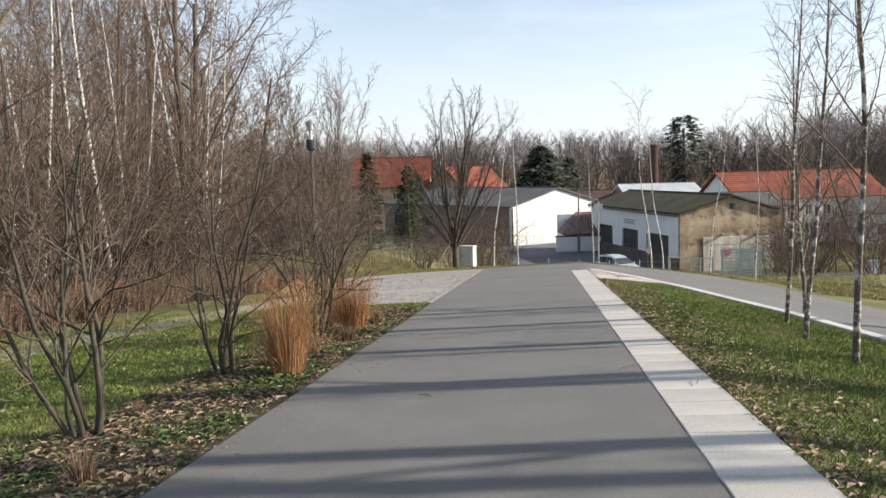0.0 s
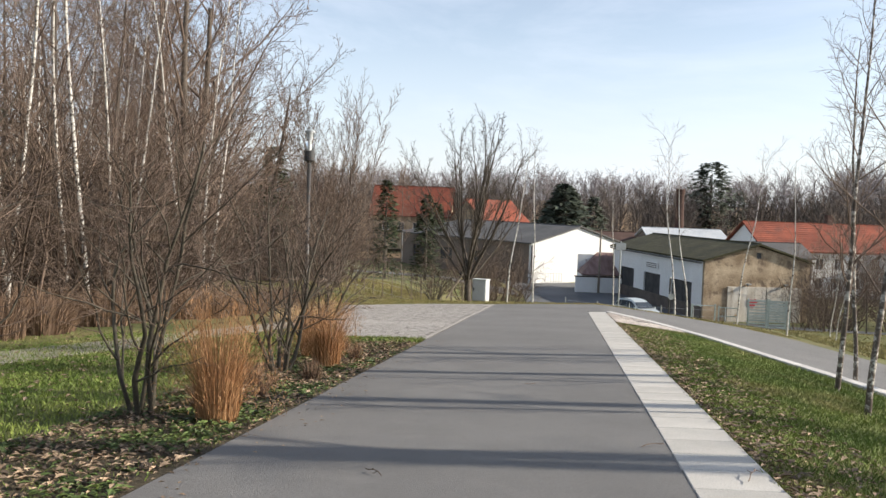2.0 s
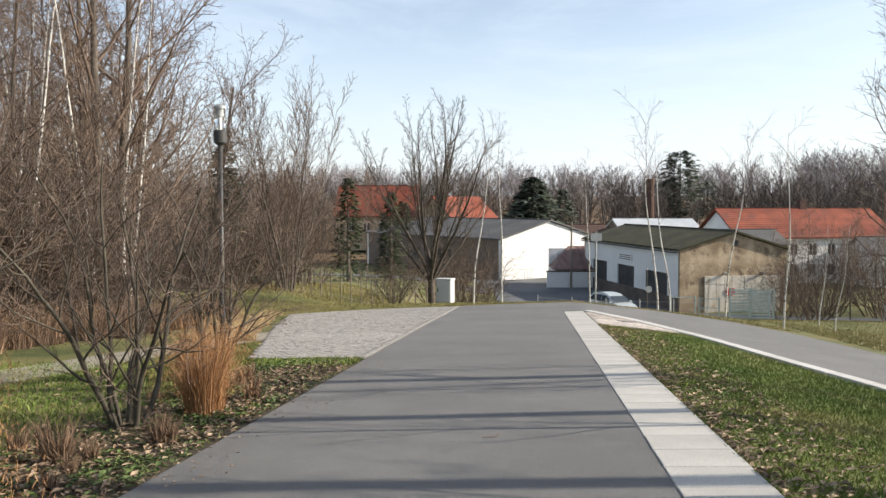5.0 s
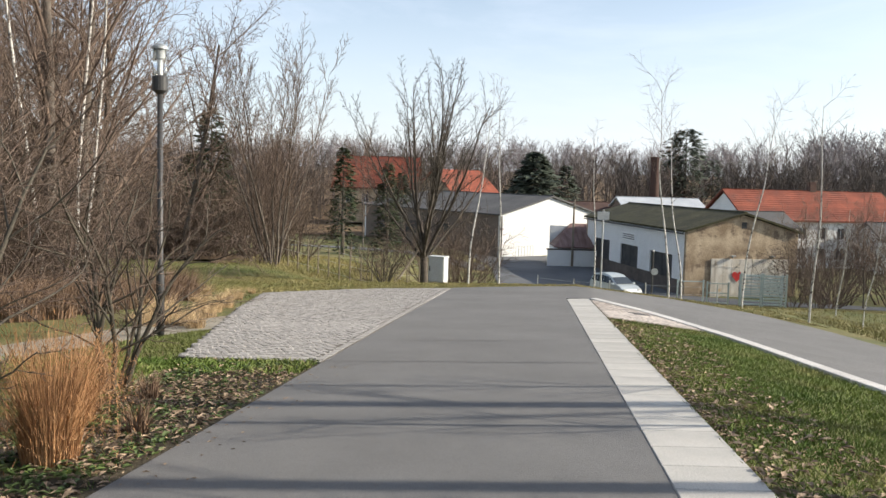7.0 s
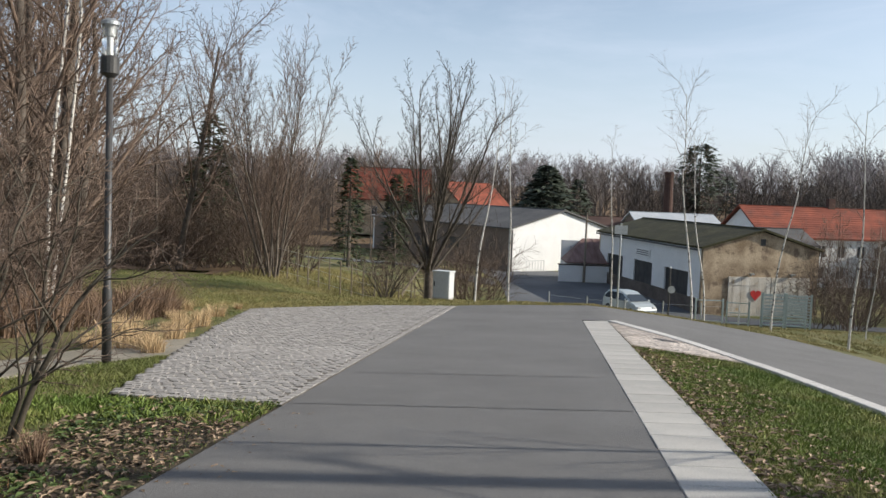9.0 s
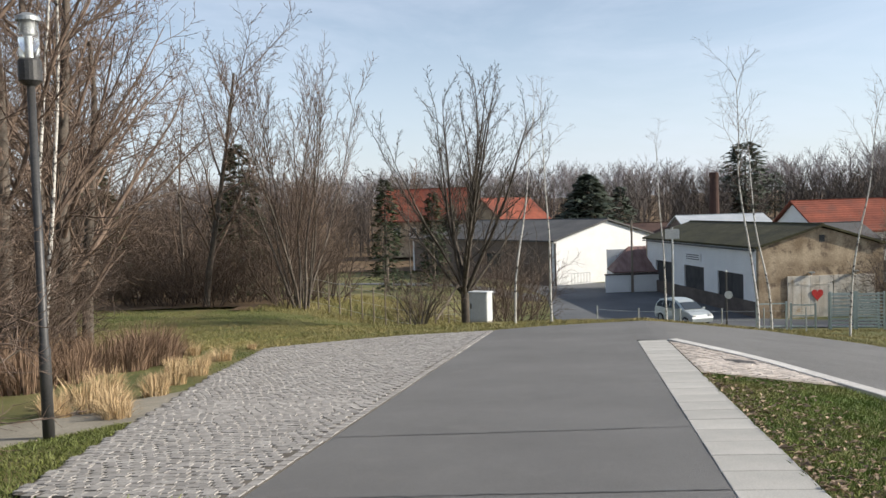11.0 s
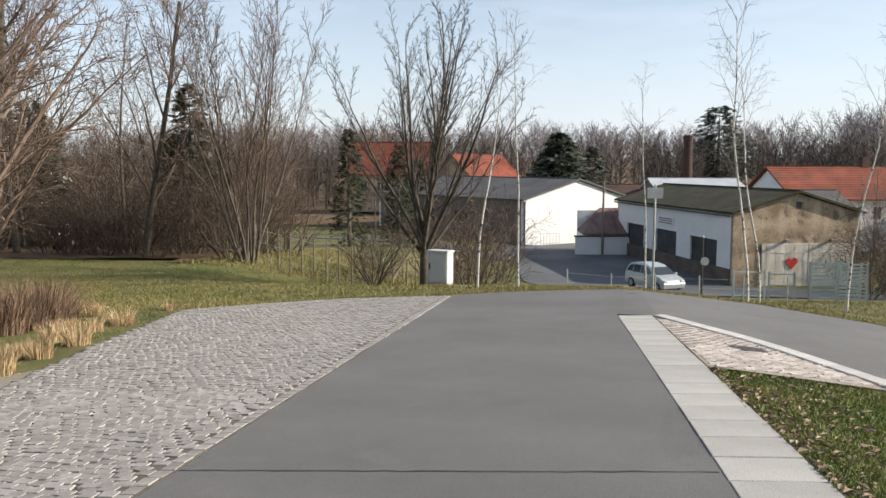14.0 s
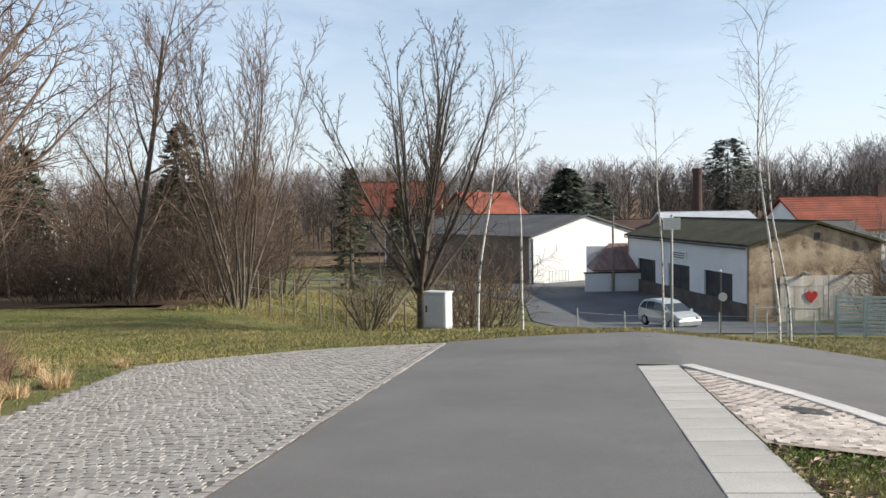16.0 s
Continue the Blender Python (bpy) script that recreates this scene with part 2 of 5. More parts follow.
M_CLEAR = glass("clear_lamp_glass", (0.95, 0.97, 0.97), 0.02, 0.95)


# ---- building blocks ----
def part(name, bm, mat, parent=None, label="", smooth_shade=False):
    me = bpy.data.meshes.new(name)
    bm.normal_update()
    bm.to_mesh(me)
    bm.free()
    for mm in mat if isinstance(mat, (list, tuple)) else [mat]:
        me.materials.append(mm)
    if smooth_shade:
        me.polygons.foreach_set("use_smooth", [True] * len(me.polygons))
    ob = new(name, me)
    if parent:
        ob.parent = parent
    if label:
        ob["label"] = label
    return ob


def mesh_of(name, verts, faces, mat, parent=None):
    me = bpy.data.meshes.new(name)
    me.from_pydata(verts, [], faces)
    me.materials.append(mat)
    ob = new(name, me)
    if parent:
        ob.parent = parent
    return ob


def box(bm, x0, x1, y0, y1, z0, z1, bev=0.0):
    vs = [bm.verts.new((x, y, z)) for z in (z0, z1) for y in (y0, y1) for x in (x0, x1)]
    fs = [bm.faces.new([vs[i] for i in f]) for f in ((0, 2, 3, 1), (4, 5, 7, 6), (0, 1, 5, 4), (2, 6, 7, 3), (0, 4, 6, 2), (1, 3, 7, 5))]
    if bev:
        bmesh.ops.bevel(bm, geom=list({e for f in fs for e in f.edges}), offset=bev, segments=2, affect="EDGES")
    return bm


def boxed(x0, x1, y0, y1, z0, z1, bev=0.0):
    return box(bmesh.new(), x0, x1, y0, y1, z0, z1, bev)


def lathe(profile, seg=16):
    """A turned body from (radius, height) pairs."""
    bm = bmesh.new()
    rings = [[bm.verts.new((r * math.cos(2 * math.pi * k / seg), r * math.sin(2 * math.pi * k / seg), z)) for k in range(seg)] for r, z in profile]
    for a, b in zip(rings, rings[1:]):
        for k in range(seg):
            bm.faces.new((a[k], a[(k + 1) % seg], b[(k + 1) % seg], b[k]))
    bm.faces.new(rings[0][::-1])
    bm.faces.new(rings[-1])
    return bm


def prism(outline, y0, y1):
    """A solid whose (x, z) outline runs from y0 to y1."""
    bm = bmesh.new()
    a = [bm.verts.new((x, y0, z)) for x, z in outline]
    b = [bm.verts.new((x, y1, z)) for x, z in outline]
    bm.faces.new(a)
    bm.faces.new(b[::-1])
    n = len(a)
    for i in range(n):
        bm.faces.new((a[(i + 1) % n], a[i], b[i], b[(i + 1) % n]))
    bmesh.ops.recalc_face_normals(bm, faces=bm.faces)
    return bm


def thing(name, m, label, category, group="", kind=""):
    ob = new(name)
    ob.matrix_world = m
    return tagged(ob, label, category, group, kind)


# ---- ground ----
def smooth(a, b, v):
    t = np.clip((np.asarray(v, float) - a) / (b - a), 0, 1)
    return t * t * (3 - 2 * t)


def gz(x, y):
    """Height of the ground: a path falling gently ahead, a bank at its end, a yard below, wooded hills beyond."""
    x, y = np.asarray(x, float), np.asarray(y, float)
    far = [110, 160, 260, 400, 900]
    farz = [-7.6, -6.5, 0, 5, 9]
    mid = np.interp(y, [-60, 33, 37, 43, 55, 61, 73, *far], [4.2, -2.31, -2.76, -4.1, -5.5, -6.3, -7.6, *farz])
    bank = np.interp(y, [-60, 33.2, 34.5, 37, 43, 55, 61, 73, *far], [4.2, -2.32, -2.48, -3.05, -4.25, -5.7, -6.5, -7.65, *farz])
    wb = smooth(-1.5, 1.5, x)
    mid = mid * (1 - wb) + bank * wb
    lef = np.interp(y, [-60, 50, 80, *far], [4.2, -3.5, -6, *farz])
    w = smooth(-15, -6, x)
    cross = np.where(x < 0.6, 0.035 * np.clip(x, -20, 0.6), 0.021 - 0.105 * (np.clip(x, 0.6, 14) - 0.6))
    return -0.035 + lef * (1 - w) + mid * w + cross * (1 - np.clip((y - 33) / 15, 0, 1))


def g(x, y, up=0.0):
    return Vector((x, y, float(gz(x, y)) + up))


def axis_steps(near0, near1, step, far0, far1):
    v = list(np.arange(near0, near1 + 1e-6, step))
    s, a = step, near0
    while a > far0:
        s *= 1.25
        a -= s
        v.insert(0, a)
    s, a = step, near1
    while a < far1:
        s *= 1.25
        a += s
        v.append(a)
    return np.array(v)


def sheet(name, xs, ys, mat, up=0.0, rough=0.0, keep=None):
    X, Y = np.meshgrid(xs, ys)
    Z = gz(X, Y) + up
    if rough:
        Z = Z + np.array([[noise.noise((a * 0.7, b * 0.7, 3)) for a in xs] for b in ys]) * rough
    n, m = X.shape
    verts = np.stack([X, Y, Z], -1).reshape(-1, 3).tolist()
    faces = [(j * m + i, j * m + i + 1, (j + 1) * m + i + 1, (j + 1) * m + i) for j in range(n - 1) for i in range(m - 1)
             if keep is None or keep((xs[i] + xs[i + 1]) / 2, (ys[j] + ys[j + 1]) / 2)]
    ob = mesh_of(name, verts, faces, mat)
    ob.data.polygons.foreach_set("use_smooth", [True] * len(faces))
    return tagged(ob, kind="structure")


def strip(name, left, right, mat, up, cols=4, step=0.5, thick=0.12):
    """A surface between two edge lines of (x, y) points, laid on the ground, with sides."""
    def dense(line):
        p = np.array(line, float)
        d = np.r_[0, np.cumsum(np.hypot(*np.diff(p, axis=0).T))]
        return p, d / d[-1]
    (pl, dl), (pr, dr) = dense(left), dense(right)
    n = int(max(np.hypot(*np.diff(pl, axis=0).T).sum(), np.hypot(*np.diff(pr, axis=0).T).sum()) / step) + 2
    bm = bmesh.new()
    rows = []
    for s in np.linspace(0, 1, n):
        a = np.array([np.interp(s, dl, pl[:, k]) for k in (0, 1)])
        b = np.array([np.interp(s, dr, pr[:, k]) for k in (0, 1)])
        pts = [a + (b - a) * k / cols for k in range(cols + 1)]
        top = [bm.verts.new((p[0], p[1], float(gz(*p)) + up)) for p in pts]
        low = [bm.verts.new((p[0], p[1], float(gz(*p)) + up - thick)) for p in (pts[0], pts[-1])]
        rows.append((top, low))
    for (t0, l0), (t1, l1) in zip(rows, rows[1:]):
        for k in range(cols):
            bm.faces.new((t0[k], t0[k + 1], t1[k + 1], t1[k]))
        bm.faces.new((l0[0], t0[0], t1[0], l1[0]))
        bm.faces.new((t0[-1], l0[1], l1[1], t1[-1]))
    return tagged(part(name, bm, mat), kind="structure")


PATH_W = 3.25
gx = np.unique(np.r_[axis_steps(-16, 14, 0.5, -420, 420), 0.6])
gy = np.unique(np.r_[axis_steps(-12, 48, 0.5, -160, 900), 33.2, 34.5, 37, 43, 55, 61, 73])
ground = tagged(sheet("ground", gx, gy, M_LAWN, 0.0, 0.02, None), "winter lawn, green with yellowed patches, falling away", "ground")

COBBLE_LEFT = [(-5.1, 15.6), (-7.0, 23.0), (-8.2, 28.3)]
BAND_IN = [(0.55, 26.5), (1.7, 24.3), (2.7, 20.5), (3.3, 17.0), (3.8, 14.3), (4.1, 11.0), (4.4, 4.0), (4.5, -12.0)]
ROAD_OUT = [(3.6, 32.7), (5.5, 31.0), (6.4, 27.5), (6.8, 22.3), (7.0, 18.5), (7.2, 10.0), (7.3, -12.0)]
path = tagged(strip("path", [(-PATH_W, -12), (-PATH_W, 31.2)], [(0, -12), (0, 27.0), (0, 32.4)], M_ASPHALT, 0.03, 8), "grey asphalt footpath, dry, with fine pale grit", "path")
junction = tagged(strip("junction", [(0.004, 26.8), (0.55, 26.6), (1.7, 24.3)], [(0.004, 32.4), (0.9, 32.5), (3.6, 32.7)], M_ASPHALT, 0.03, 10), "grey asphalt junction widening beside the grass", "path")
tagged(strip("side_path", BAND_IN[1:], ROAD_OUT, M_ASPHALT, 0.026, 6), "grey asphalt side path curving back along the grass", "path")
path_head = tagged(strip("path_head", [(-PATH_W, 31.0), (-2.1, 31.2), (0.0, 31.2), (2.0, 31.2)], [(-PATH_W, 31.3), (-2.1, 32.0), (-0.8, 32.35), (0.5, 32.45)], M_ASPHALT, 0.027, 2), "grey asphalt rounding off the path's end", "path")


# ---- bare trees: tapered limbs, branches and twigs ----
def frame_of(d):
    a = np.cross(d, (0, 0, 1.0) if abs(d[2]) < 0.9 else (1.0, 0, 0))
    a /= np.linalg.norm(a)
    return a, np.cross(d, a)


def grow(rng, out, p, d, length, r, level, spec):
    s = spec[level]
    n = s["segs"]
    pts, rad = [np.array(p, float)], [r]
    d = np.array(d, float)
    tip = s.get("tip", 0.35)
    for k in range(n):
        d = d + rng.normal(0, s["wander"], 3) + np.array((0, 0, s["up"]))
        d /= np.linalg.norm(d)
        pts.append(pts[-1] + d * length / n)
        rad.append(r * (1 - (1 - tip) * (k + 1) / n))
    out.append((np.array(pts), np.array(rad), level))
    if level + 1 < len(spec):
        c = spec[level + 1]
        count = max(1, int(round(s["kids"] * rng.uniform(0.8, 1.2))))
        turn = rng.uniform(0, 6.28)
        for k in range(count):
            f = s["from"] + (1 - s["from"]) * (k + rng.uniform(0, 0.9)) / count
            i = min(int(f * n), n - 1)
            q = pts[i] + (pts[i + 1] - pts[i]) * (f * n - i)
            ax = (pts[i + 1] - pts[i]) / np.linalg.norm(pts[i + 1] - pts[i])
            a, b = frame_of(ax)
            turn += 2.4 + rng.uniform(-0.5, 0.5)
            ang = math.radians(s["angle"] * rng.uniform(0.7, 1.3))
            nd = ax * math.cos(ang) + (a * math.cos(turn) + b * math.sin(turn)) * math.sin(ang)
            here = r * (1 - (1 - tip) * f)
            ln = c["len"] * length * rng.uniform(0.65, 1.2) * (1 - s.get("taper", 0.4) * f)
            grow(rng, out, q, nd, ln, max(here * c["rad"], c.get("least", 0.004)), level + 1, spec)


def tubes(branches, sides):
    """Verts and faces of the branches, with fewer sides on the finer ones."""
    V, F, base = [], [], 0
    for pts, rad, level in branches:
        n = sides[min(level, len(sides) - 1)]
        ax = pts[-1] - pts[0]
        a, b = frame_of(ax / (np.linalg.norm(ax) + 1e-9))
        ang = np.arange(n) * 2 * np.pi / n
        ring = np.outer(np.cos(ang), a) + np.outer(np.sin(ang), b)
        V.append((pts[:, None, :] + rad[:, None, None] * ring[None]).reshape(-1, 3))
        k = len(pts)
        for j in range(k - 1):
            for i in range(n):
                i2 = (i + 1) % n
                F.append((base + j * n + i, base + j * n + i2, base + (j + 1) * n + i2, base + (j + 1) * n + i))
        base += k * n
    return np.concatenate(V), F


def tree_thing(name, branches, trunk_mat, twig_mat, split, label, category, group, sides=(9, 6, 4, 3, 3)):
    """A tree: its trunk and limbs as one part, its crown of twigs as another."""
    ob = tagged(new(name), label, category, group)
    for pn, mat, sel in (("trunk", trunk_mat, [b for b in branches if b[2] < split]), ("crown", twig_mat, [b for b in branches if b[2] >= split])):
        if sel:
            v, f = tubes(sel, sides)
            m = mesh_of(pn, v.tolist(), f, mat, ob)
            m.data.polygons.foreach_set("use_smooth", [True] * len(f))
    return ob


def tree_branches(seed, height, radius, spec, lean=(0, 0), stems=1, spread=0.0, foot=0.08):
    rng = np.random.default_rng(seed)
    out = []
    for k in range(stems):
        a = rng.uniform(0, 6.28) if stems > 1 else 0
        a = 6.28 * k / stems + rng.uniform(-0.4, 0.4)
        d = np.array((lean[0] + spread * math.cos(a), lean[1] + spread * math.sin(a), 1.0))
        grow(rng, out, (foot * math.cos(a) * (stems > 1), foot * math.sin(a) * (stems > 1), -0.05), d / np.linalg.norm(d), height * rng.uniform(0.8, 1.0) if stems > 1 else height, radius * (rng.uniform(0.7, 1) if stems > 1 else 1), 0, spec)
    return out


ROUND = [dict(segs=5, wander=0.02, up=0.02, kids=0, angle=33, **{"from": 0.66}, tip=0.8),
         dict(segs=14, wander=0.05, up=0.012, kids=11, angle=27, len=1.0, rad=0.43, **{"from": 0.22}, tip=0.12, taper=0.55),
         dict(segs=8, wander=0.07, up=0.045, kids=12, angle=33, len=0.40, rad=0.48, **{"from": 0.12}, tip=0.2, least=0.011),
         dict(segs=4, wander=0.12, up=0.03, kids=4, angle=38, len=0.24, rad=0.5, **{"from": 0.2}, tip=0.4, least=0.0075),
         dict(segs=2, wander=0.12, up=0.02, kids=0, angle=36, len=0.45, rad=0.6, tip=0.5, least=0.006)]


def round_head(seed, trunk, radius, reach, stems):
    """A short trunk that forks into many stems, the outer ones leaning out and shorter."""
    rng = np.random.default_rng(seed)
    out = []
    grow(rng, out, (0, 0, -0.1), (0, 0, 1), trunk, radius, 0, ROUND[:1])
    axis = out[0][0]
    for k in range(stems):
        lean, turn = math.radians(2 + 47 * ((k + 0.5) / stems) ** 0.85), 2.4 * k + rng.uniform(-0.3, 0.3)
        foot = axis[-2] + (axis[-1] - axis[-2]) * rng.uniform(-0.9, 1.0)
        aim = (math.sin(lean) * math.cos(turn), math.sin(lean) * math.sin(turn), math.cos(lean))
        grow(rng, out, foot, aim, reach * rng.uniform(0.9, 1.05) * (1 - 0.22 * k / stems), radius * rng.uniform(0.30, 0.50), 1, ROUND)
    return out


TALL = [dict(segs=8, wander=0.03, up=0.03, kids=18, angle=40, **{"from": 0.25}, tip=0.2, taper=0.55),
        dict(segs=6, wander=0.08, up=0.09, kids=10, angle=38, len=0.42, rad=0.42, **{"from": 0.12}, tip=0.22),
        dict(segs=3, wander=0.12, up=0.05, kids=7, angle=40, len=0.44, rad=0.5, **{"from": 0.12}, tip=0.35, least=0.010),
        dict(segs=2, wander=0.12, up=0.03, kids=0, angle=40, len=0.6, rad=0.6, tip=0.5, least=0.007)]
SLIM = [dict(segs=14, wander=0.04, up=0.03, kids=10, angle=36, **{"from": 0.55}, tip=0.2, taper=0.3),
        dict(segs=5, wander=0.13, up=0.05, kids=6, angle=38, len=0.24, rad=0.38, **{"from": 0.2}, tip=0.3, least=0.006),
        dict(segs=4, wander=0.14, up=0.0, kids=4, angle=38, len=0.5, rad=0.5, **{"from": 0.2}, tip=0.4, least=0.0035),
        dict(segs=2, wander=0.15, up=-0.04, kids=0, angle=35, len=0.5, rad=0.6, tip=0.5, least=0.002)]
LEAFY = [dict(segs=12, wander=0.026, up=0.03, kids=24, angle=42, **{"from": 0.2}, tip=0.2, taper=0.5),
         dict(segs=6, wander=0.10, up=0.06, kids=7, angle=40, len=0.27, rad=0.4, **{"from": 0.15}, tip=0.3, least=0.006),
         dict(segs=4, wander=0.14, up=0.0, kids=5, angle=40, len=0.5, rad=0.5, **{"from": 0.15}, tip=0.4, least=0.0035),
         dict(segs=2, wander=0.15, up=-0.04, kids=0, angle=38, len=0.5, rad=0.6, tip=0.5, least=0.0022)]
BUSH = [dict(segs=10, wander=0.12, up=0.0, kids=8, angle=44, **{"from": 0.16}, tip=0.28, taper=0.3),
        dict(segs=7, wander=0.14, up=0.03, kids=8, angle=40, len=0.58, rad=0.55, **{"from": 0.2}, tip=0.3),
        dict(segs=4, wander=0.14, up=0.02, kids=5, angle=42, len=0.44, rad=0.5, **{"from": 0.15}, tip=0.4, least=0.0034),
        dict(segs=3, wander=0.15, up=0.01, kids=0, angle=42, len=0.55, rad=0.6, tip=0.5, least=0.0022)]
THICKET = [dict(segs=5, wander=0.12, up=0.02, kids=7, angle=40, **{"from": 0.15}, tip=0.3, taper=0.3),
           dict(segs=3, wander=0.16, up=0.03, kids=5, angle=42, len=0.55, rad=0.55, **{"from": 0.1}, tip=0.3, least=0.008),
           dict(segs=2, wander=0.18, up=0.01, kids=0, angle=42, len=0.6, rad=0.6, tip=0.5, least=0.007)]


def plant(ob, x, y, scale=1.0, turn=0.0, sink=0.0):
    """A copy of a tree or shrub on the ground at x, y."""
    c = copy_thing(ob, Matrix.Translation(g(x, y, -sink)) @ Matrix.Rotation(turn, 4, "Z"))
    c.scale = (scale,) * 3
    return c


def settle(ob, x, y, turn=0.0):
    ob.matrix_world = Matrix.Translation(g(x, y)) @ Matrix.Rotation(turn, 4, "Z")
    return ob


rnd = random.Random(5)

# the round-headed tree behind the cabinet
settle(tree_thing("round_headed_tree", round_head(11, 1.95, 0.17, 7.5, 17), M_BARK_BACKLIT, M_BARK_BACKLIT, 2, "bare round-headed deciduous tree, forked low, grey bark", "tree", ""), -5.2, 39.6, 0.6)

# young birches along the path and round the junction
young = [tree_thing("young_birch", tree_branches(s, h, 0.04, LEAFY, lean), M_BIRCH_DARK, M_TWIG, 1, "slim young birch with dark flecked bark, leafless", "tree", "young birches on the grass strip")
         for s, h, lean in ((21, 6.2, (0.0, 0.0)), (22, 5.8, (0.02, 0.0)))]
settle(young[0], 3.1, 12.5)
settle(young[1], 2.7, 10.1, 1.0)
plant(young[0], 2.6, 7.9, 1.05, 2.1)
plant(young[1], 3.9, 14.2, 0.95, 4.0)
pale = [tree_thing("white_birch", tree_branches(s, h, 0.037, SLIM, lean), M_BIRCH, M_TWIG, 1, "slim white-barked birch with thin bare crown, at the bank's edge", "tree", "white birches at the bank")
        for s, h, lean in ((31, 6.6, (0.0, 0.0)), (32, 6.2, (-0.05, 0.0)), (33, 6.8, (0.03, 0.0)))]
settle(pale[0], -3.04, 34.73)
settle(pale[1], -2.0, 35.06, 0.3)
settle(pale[2], 3.57, 33.86, 1.0)
for x, y, s, t, k in ((4.36, 36.1, 0.98, 2.0, 0), (1.25, 34.77, 0.80, 0.0, 1), (6.07, 34.55, 0.95, 3.0, 2), (6.84, 30.13, 0.92, 4.0, 0), (9.2, 32.6, 0.55, 5.0, 0), (13.0, 46.0, 0.8, 1.0, 1)):
    plant(pale[k], x, y, s, t)

# shrubs of the planting bed
SHRUBS = ((-4.5, 4.0, 41, 2.9, 6), (-4.5, 6.95, 42, 2.6, 5), (-4.3, 10.1, 43, 2.45, 7), (-4.85, 13.5, 44, 2.3, 7))
for x, y, seed, h, stems in SHRUBS:
    settle(tree_thing("bare_shrub", tree_branches(seed, h, 0.030, BUSH, stems=stems, spread=0.27), M_SHRUB, M_TWIG, 2, "bare multi-stemmed shrub with pale twigs, in the planting bed", "shrub", "shrubs in the planting bed"), x, y)

settle(tree_thing("bare_shrub", tree_branches(45, 2.2, 0.03, BUSH, stems=9, spread=0.45), M_SHRUB, M_TWIG, 2, "bare brown shrub at the lawn's far edge", "shrub", ""), -6.66, 38.8)
stake = tagged(mesh_of("leaning_stake", *tubes([(np.array(((-6.1, 38.7, -3.0), (-5.35, 39.4, -1.75))), np.array((0.045, 0.045)), 0)], (7,)), M_WOODGREY), "leaning wooden support stake beside the tree", "stake")

# the wood on the far side of the lawn
wood = [tree_thing("woodland_tree", tree_branches(s, h, 0.10, TALL), M_BARK, M_TWIG, 1, "tall bare woodland tree with a fine brown crown", "tree", "trees of the wood", (6, 4, 3, 3)) for s, h in ((51, 11.5), (52, 12.5), (53, 10.5))]
SPREAD = [dict(segs=6, wander=0.03, up=0.02, kids=14, angle=40, **{"from": 0.12}, tip=0.35, taper=0.45),
          dict(segs=7, wander=0.08, up=0.06, kids=12, angle=38, len=0.62, rad=0.5, **{"from": 0.12}, tip=0.18),
          dict(segs=4, wander=0.11, up=0.05, kids=7, angle=40, len=0.38, rad=0.5, **{"from": 0.1}, tip=0.3, least=0.013),
          dict(segs=2, wander=0.14, up=0.02, kids=2, angle=40, len=0.46, rad=0.6, **{"from": 0.3}, tip=0.4, least=0.010),
          dict(segs=2, wander=0.14, up=0.02, kids=0, angle=36, len=0.5, rad=0.6, tip=0.5, least=0.009)]
FAN = [dict(segs=9, wander=0.065, up=0.03, kids=15, angle=26, **{"from": 0.18}, tip=0.12, taper=0.5),
       dict(segs=6, wander=0.07, up=0.07, kids=10, angle=30, len=0.36, rad=0.45, **{"from": 0.12}, tip=0.25, least=0.014),
       dict(segs=3, wander=0.10, up=0.05, kids=3, angle=34, len=0.40, rad=0.55, **{"from": 0.2}, tip=0.4, least=0.011),
       dict(segs=2, wander=0.10, up=0.04, kids=0, angle=34, len=0.5, rad=0.6, tip=0.5, least=0.009)]
fan = [tree_thing("many_stemmed_tree", tree_branches(s, h, 0.07, FAN, stems=11, spread=0.21, foot=0.28), M_BARK, M_TWIG, 1, "bare many-stemmed tree fanning out from the ground", "tree", "trees of the wood", (6, 3, 3, 3)) for s, h in ((58, 10.6), (59, 9.4))]
spread = [tree_thing("spreading_tree", tree_branches(s, h, 0.17, SPREAD), M_BARK, M_TWIG, 1, "bare spreading tree branching from low down", "tree", "trees of the wood", (6, 4, 3, 3)) for s, h in ((56, 9.0), (57, 9.8))]
mossy = tree_thing("mossy_tree", tree_branches(54, 12, 0.15, TALL), M_MOSSY, M_MOSSY, 1, "bare tree with yellow-brown mossy twigs", "tree", "trees of the wood", (6, 4, 3, 3))
wbirch = tree_thing("woodland_birch", tree_branches(55, 13, 0.055, LEAFY), M_BIRCH, M_TWIG, 1, "tall white-trunked birch in the wood", "tree", "birches of the wood", (6, 4, 3, 3))
thick = [tree_thing("thicket_bush", tree_branches(s, 3.0, 0.03, THICKET, stems=9, spread=0.6, foot=0.3), M_TWIG_SHADED, M_TWIG_SHADED, 1, "dense leafless brown thicket at the wood's edge", "bush", "thicket bushes", (4, 3, 3)) for s in (61, 62)]
for ob, x, y in ((wood[0], -14.8, 25.0), (wood[1], -14.2, 20.5), (wood[2], -16.2, 28.0), (mossy, -13.2, 14.5), (wbirch, -13.0, 19.5), (thick[0], -12.2, 23.0), (thick[1], -14.2, 45.8), (spread[0], -15.6, 33.0), (spread[1], -19.2, 36.5), (fan[0], -13.5, 46.0), (fan[1], -13.8, 12.0)):
    settle(ob, x, y)


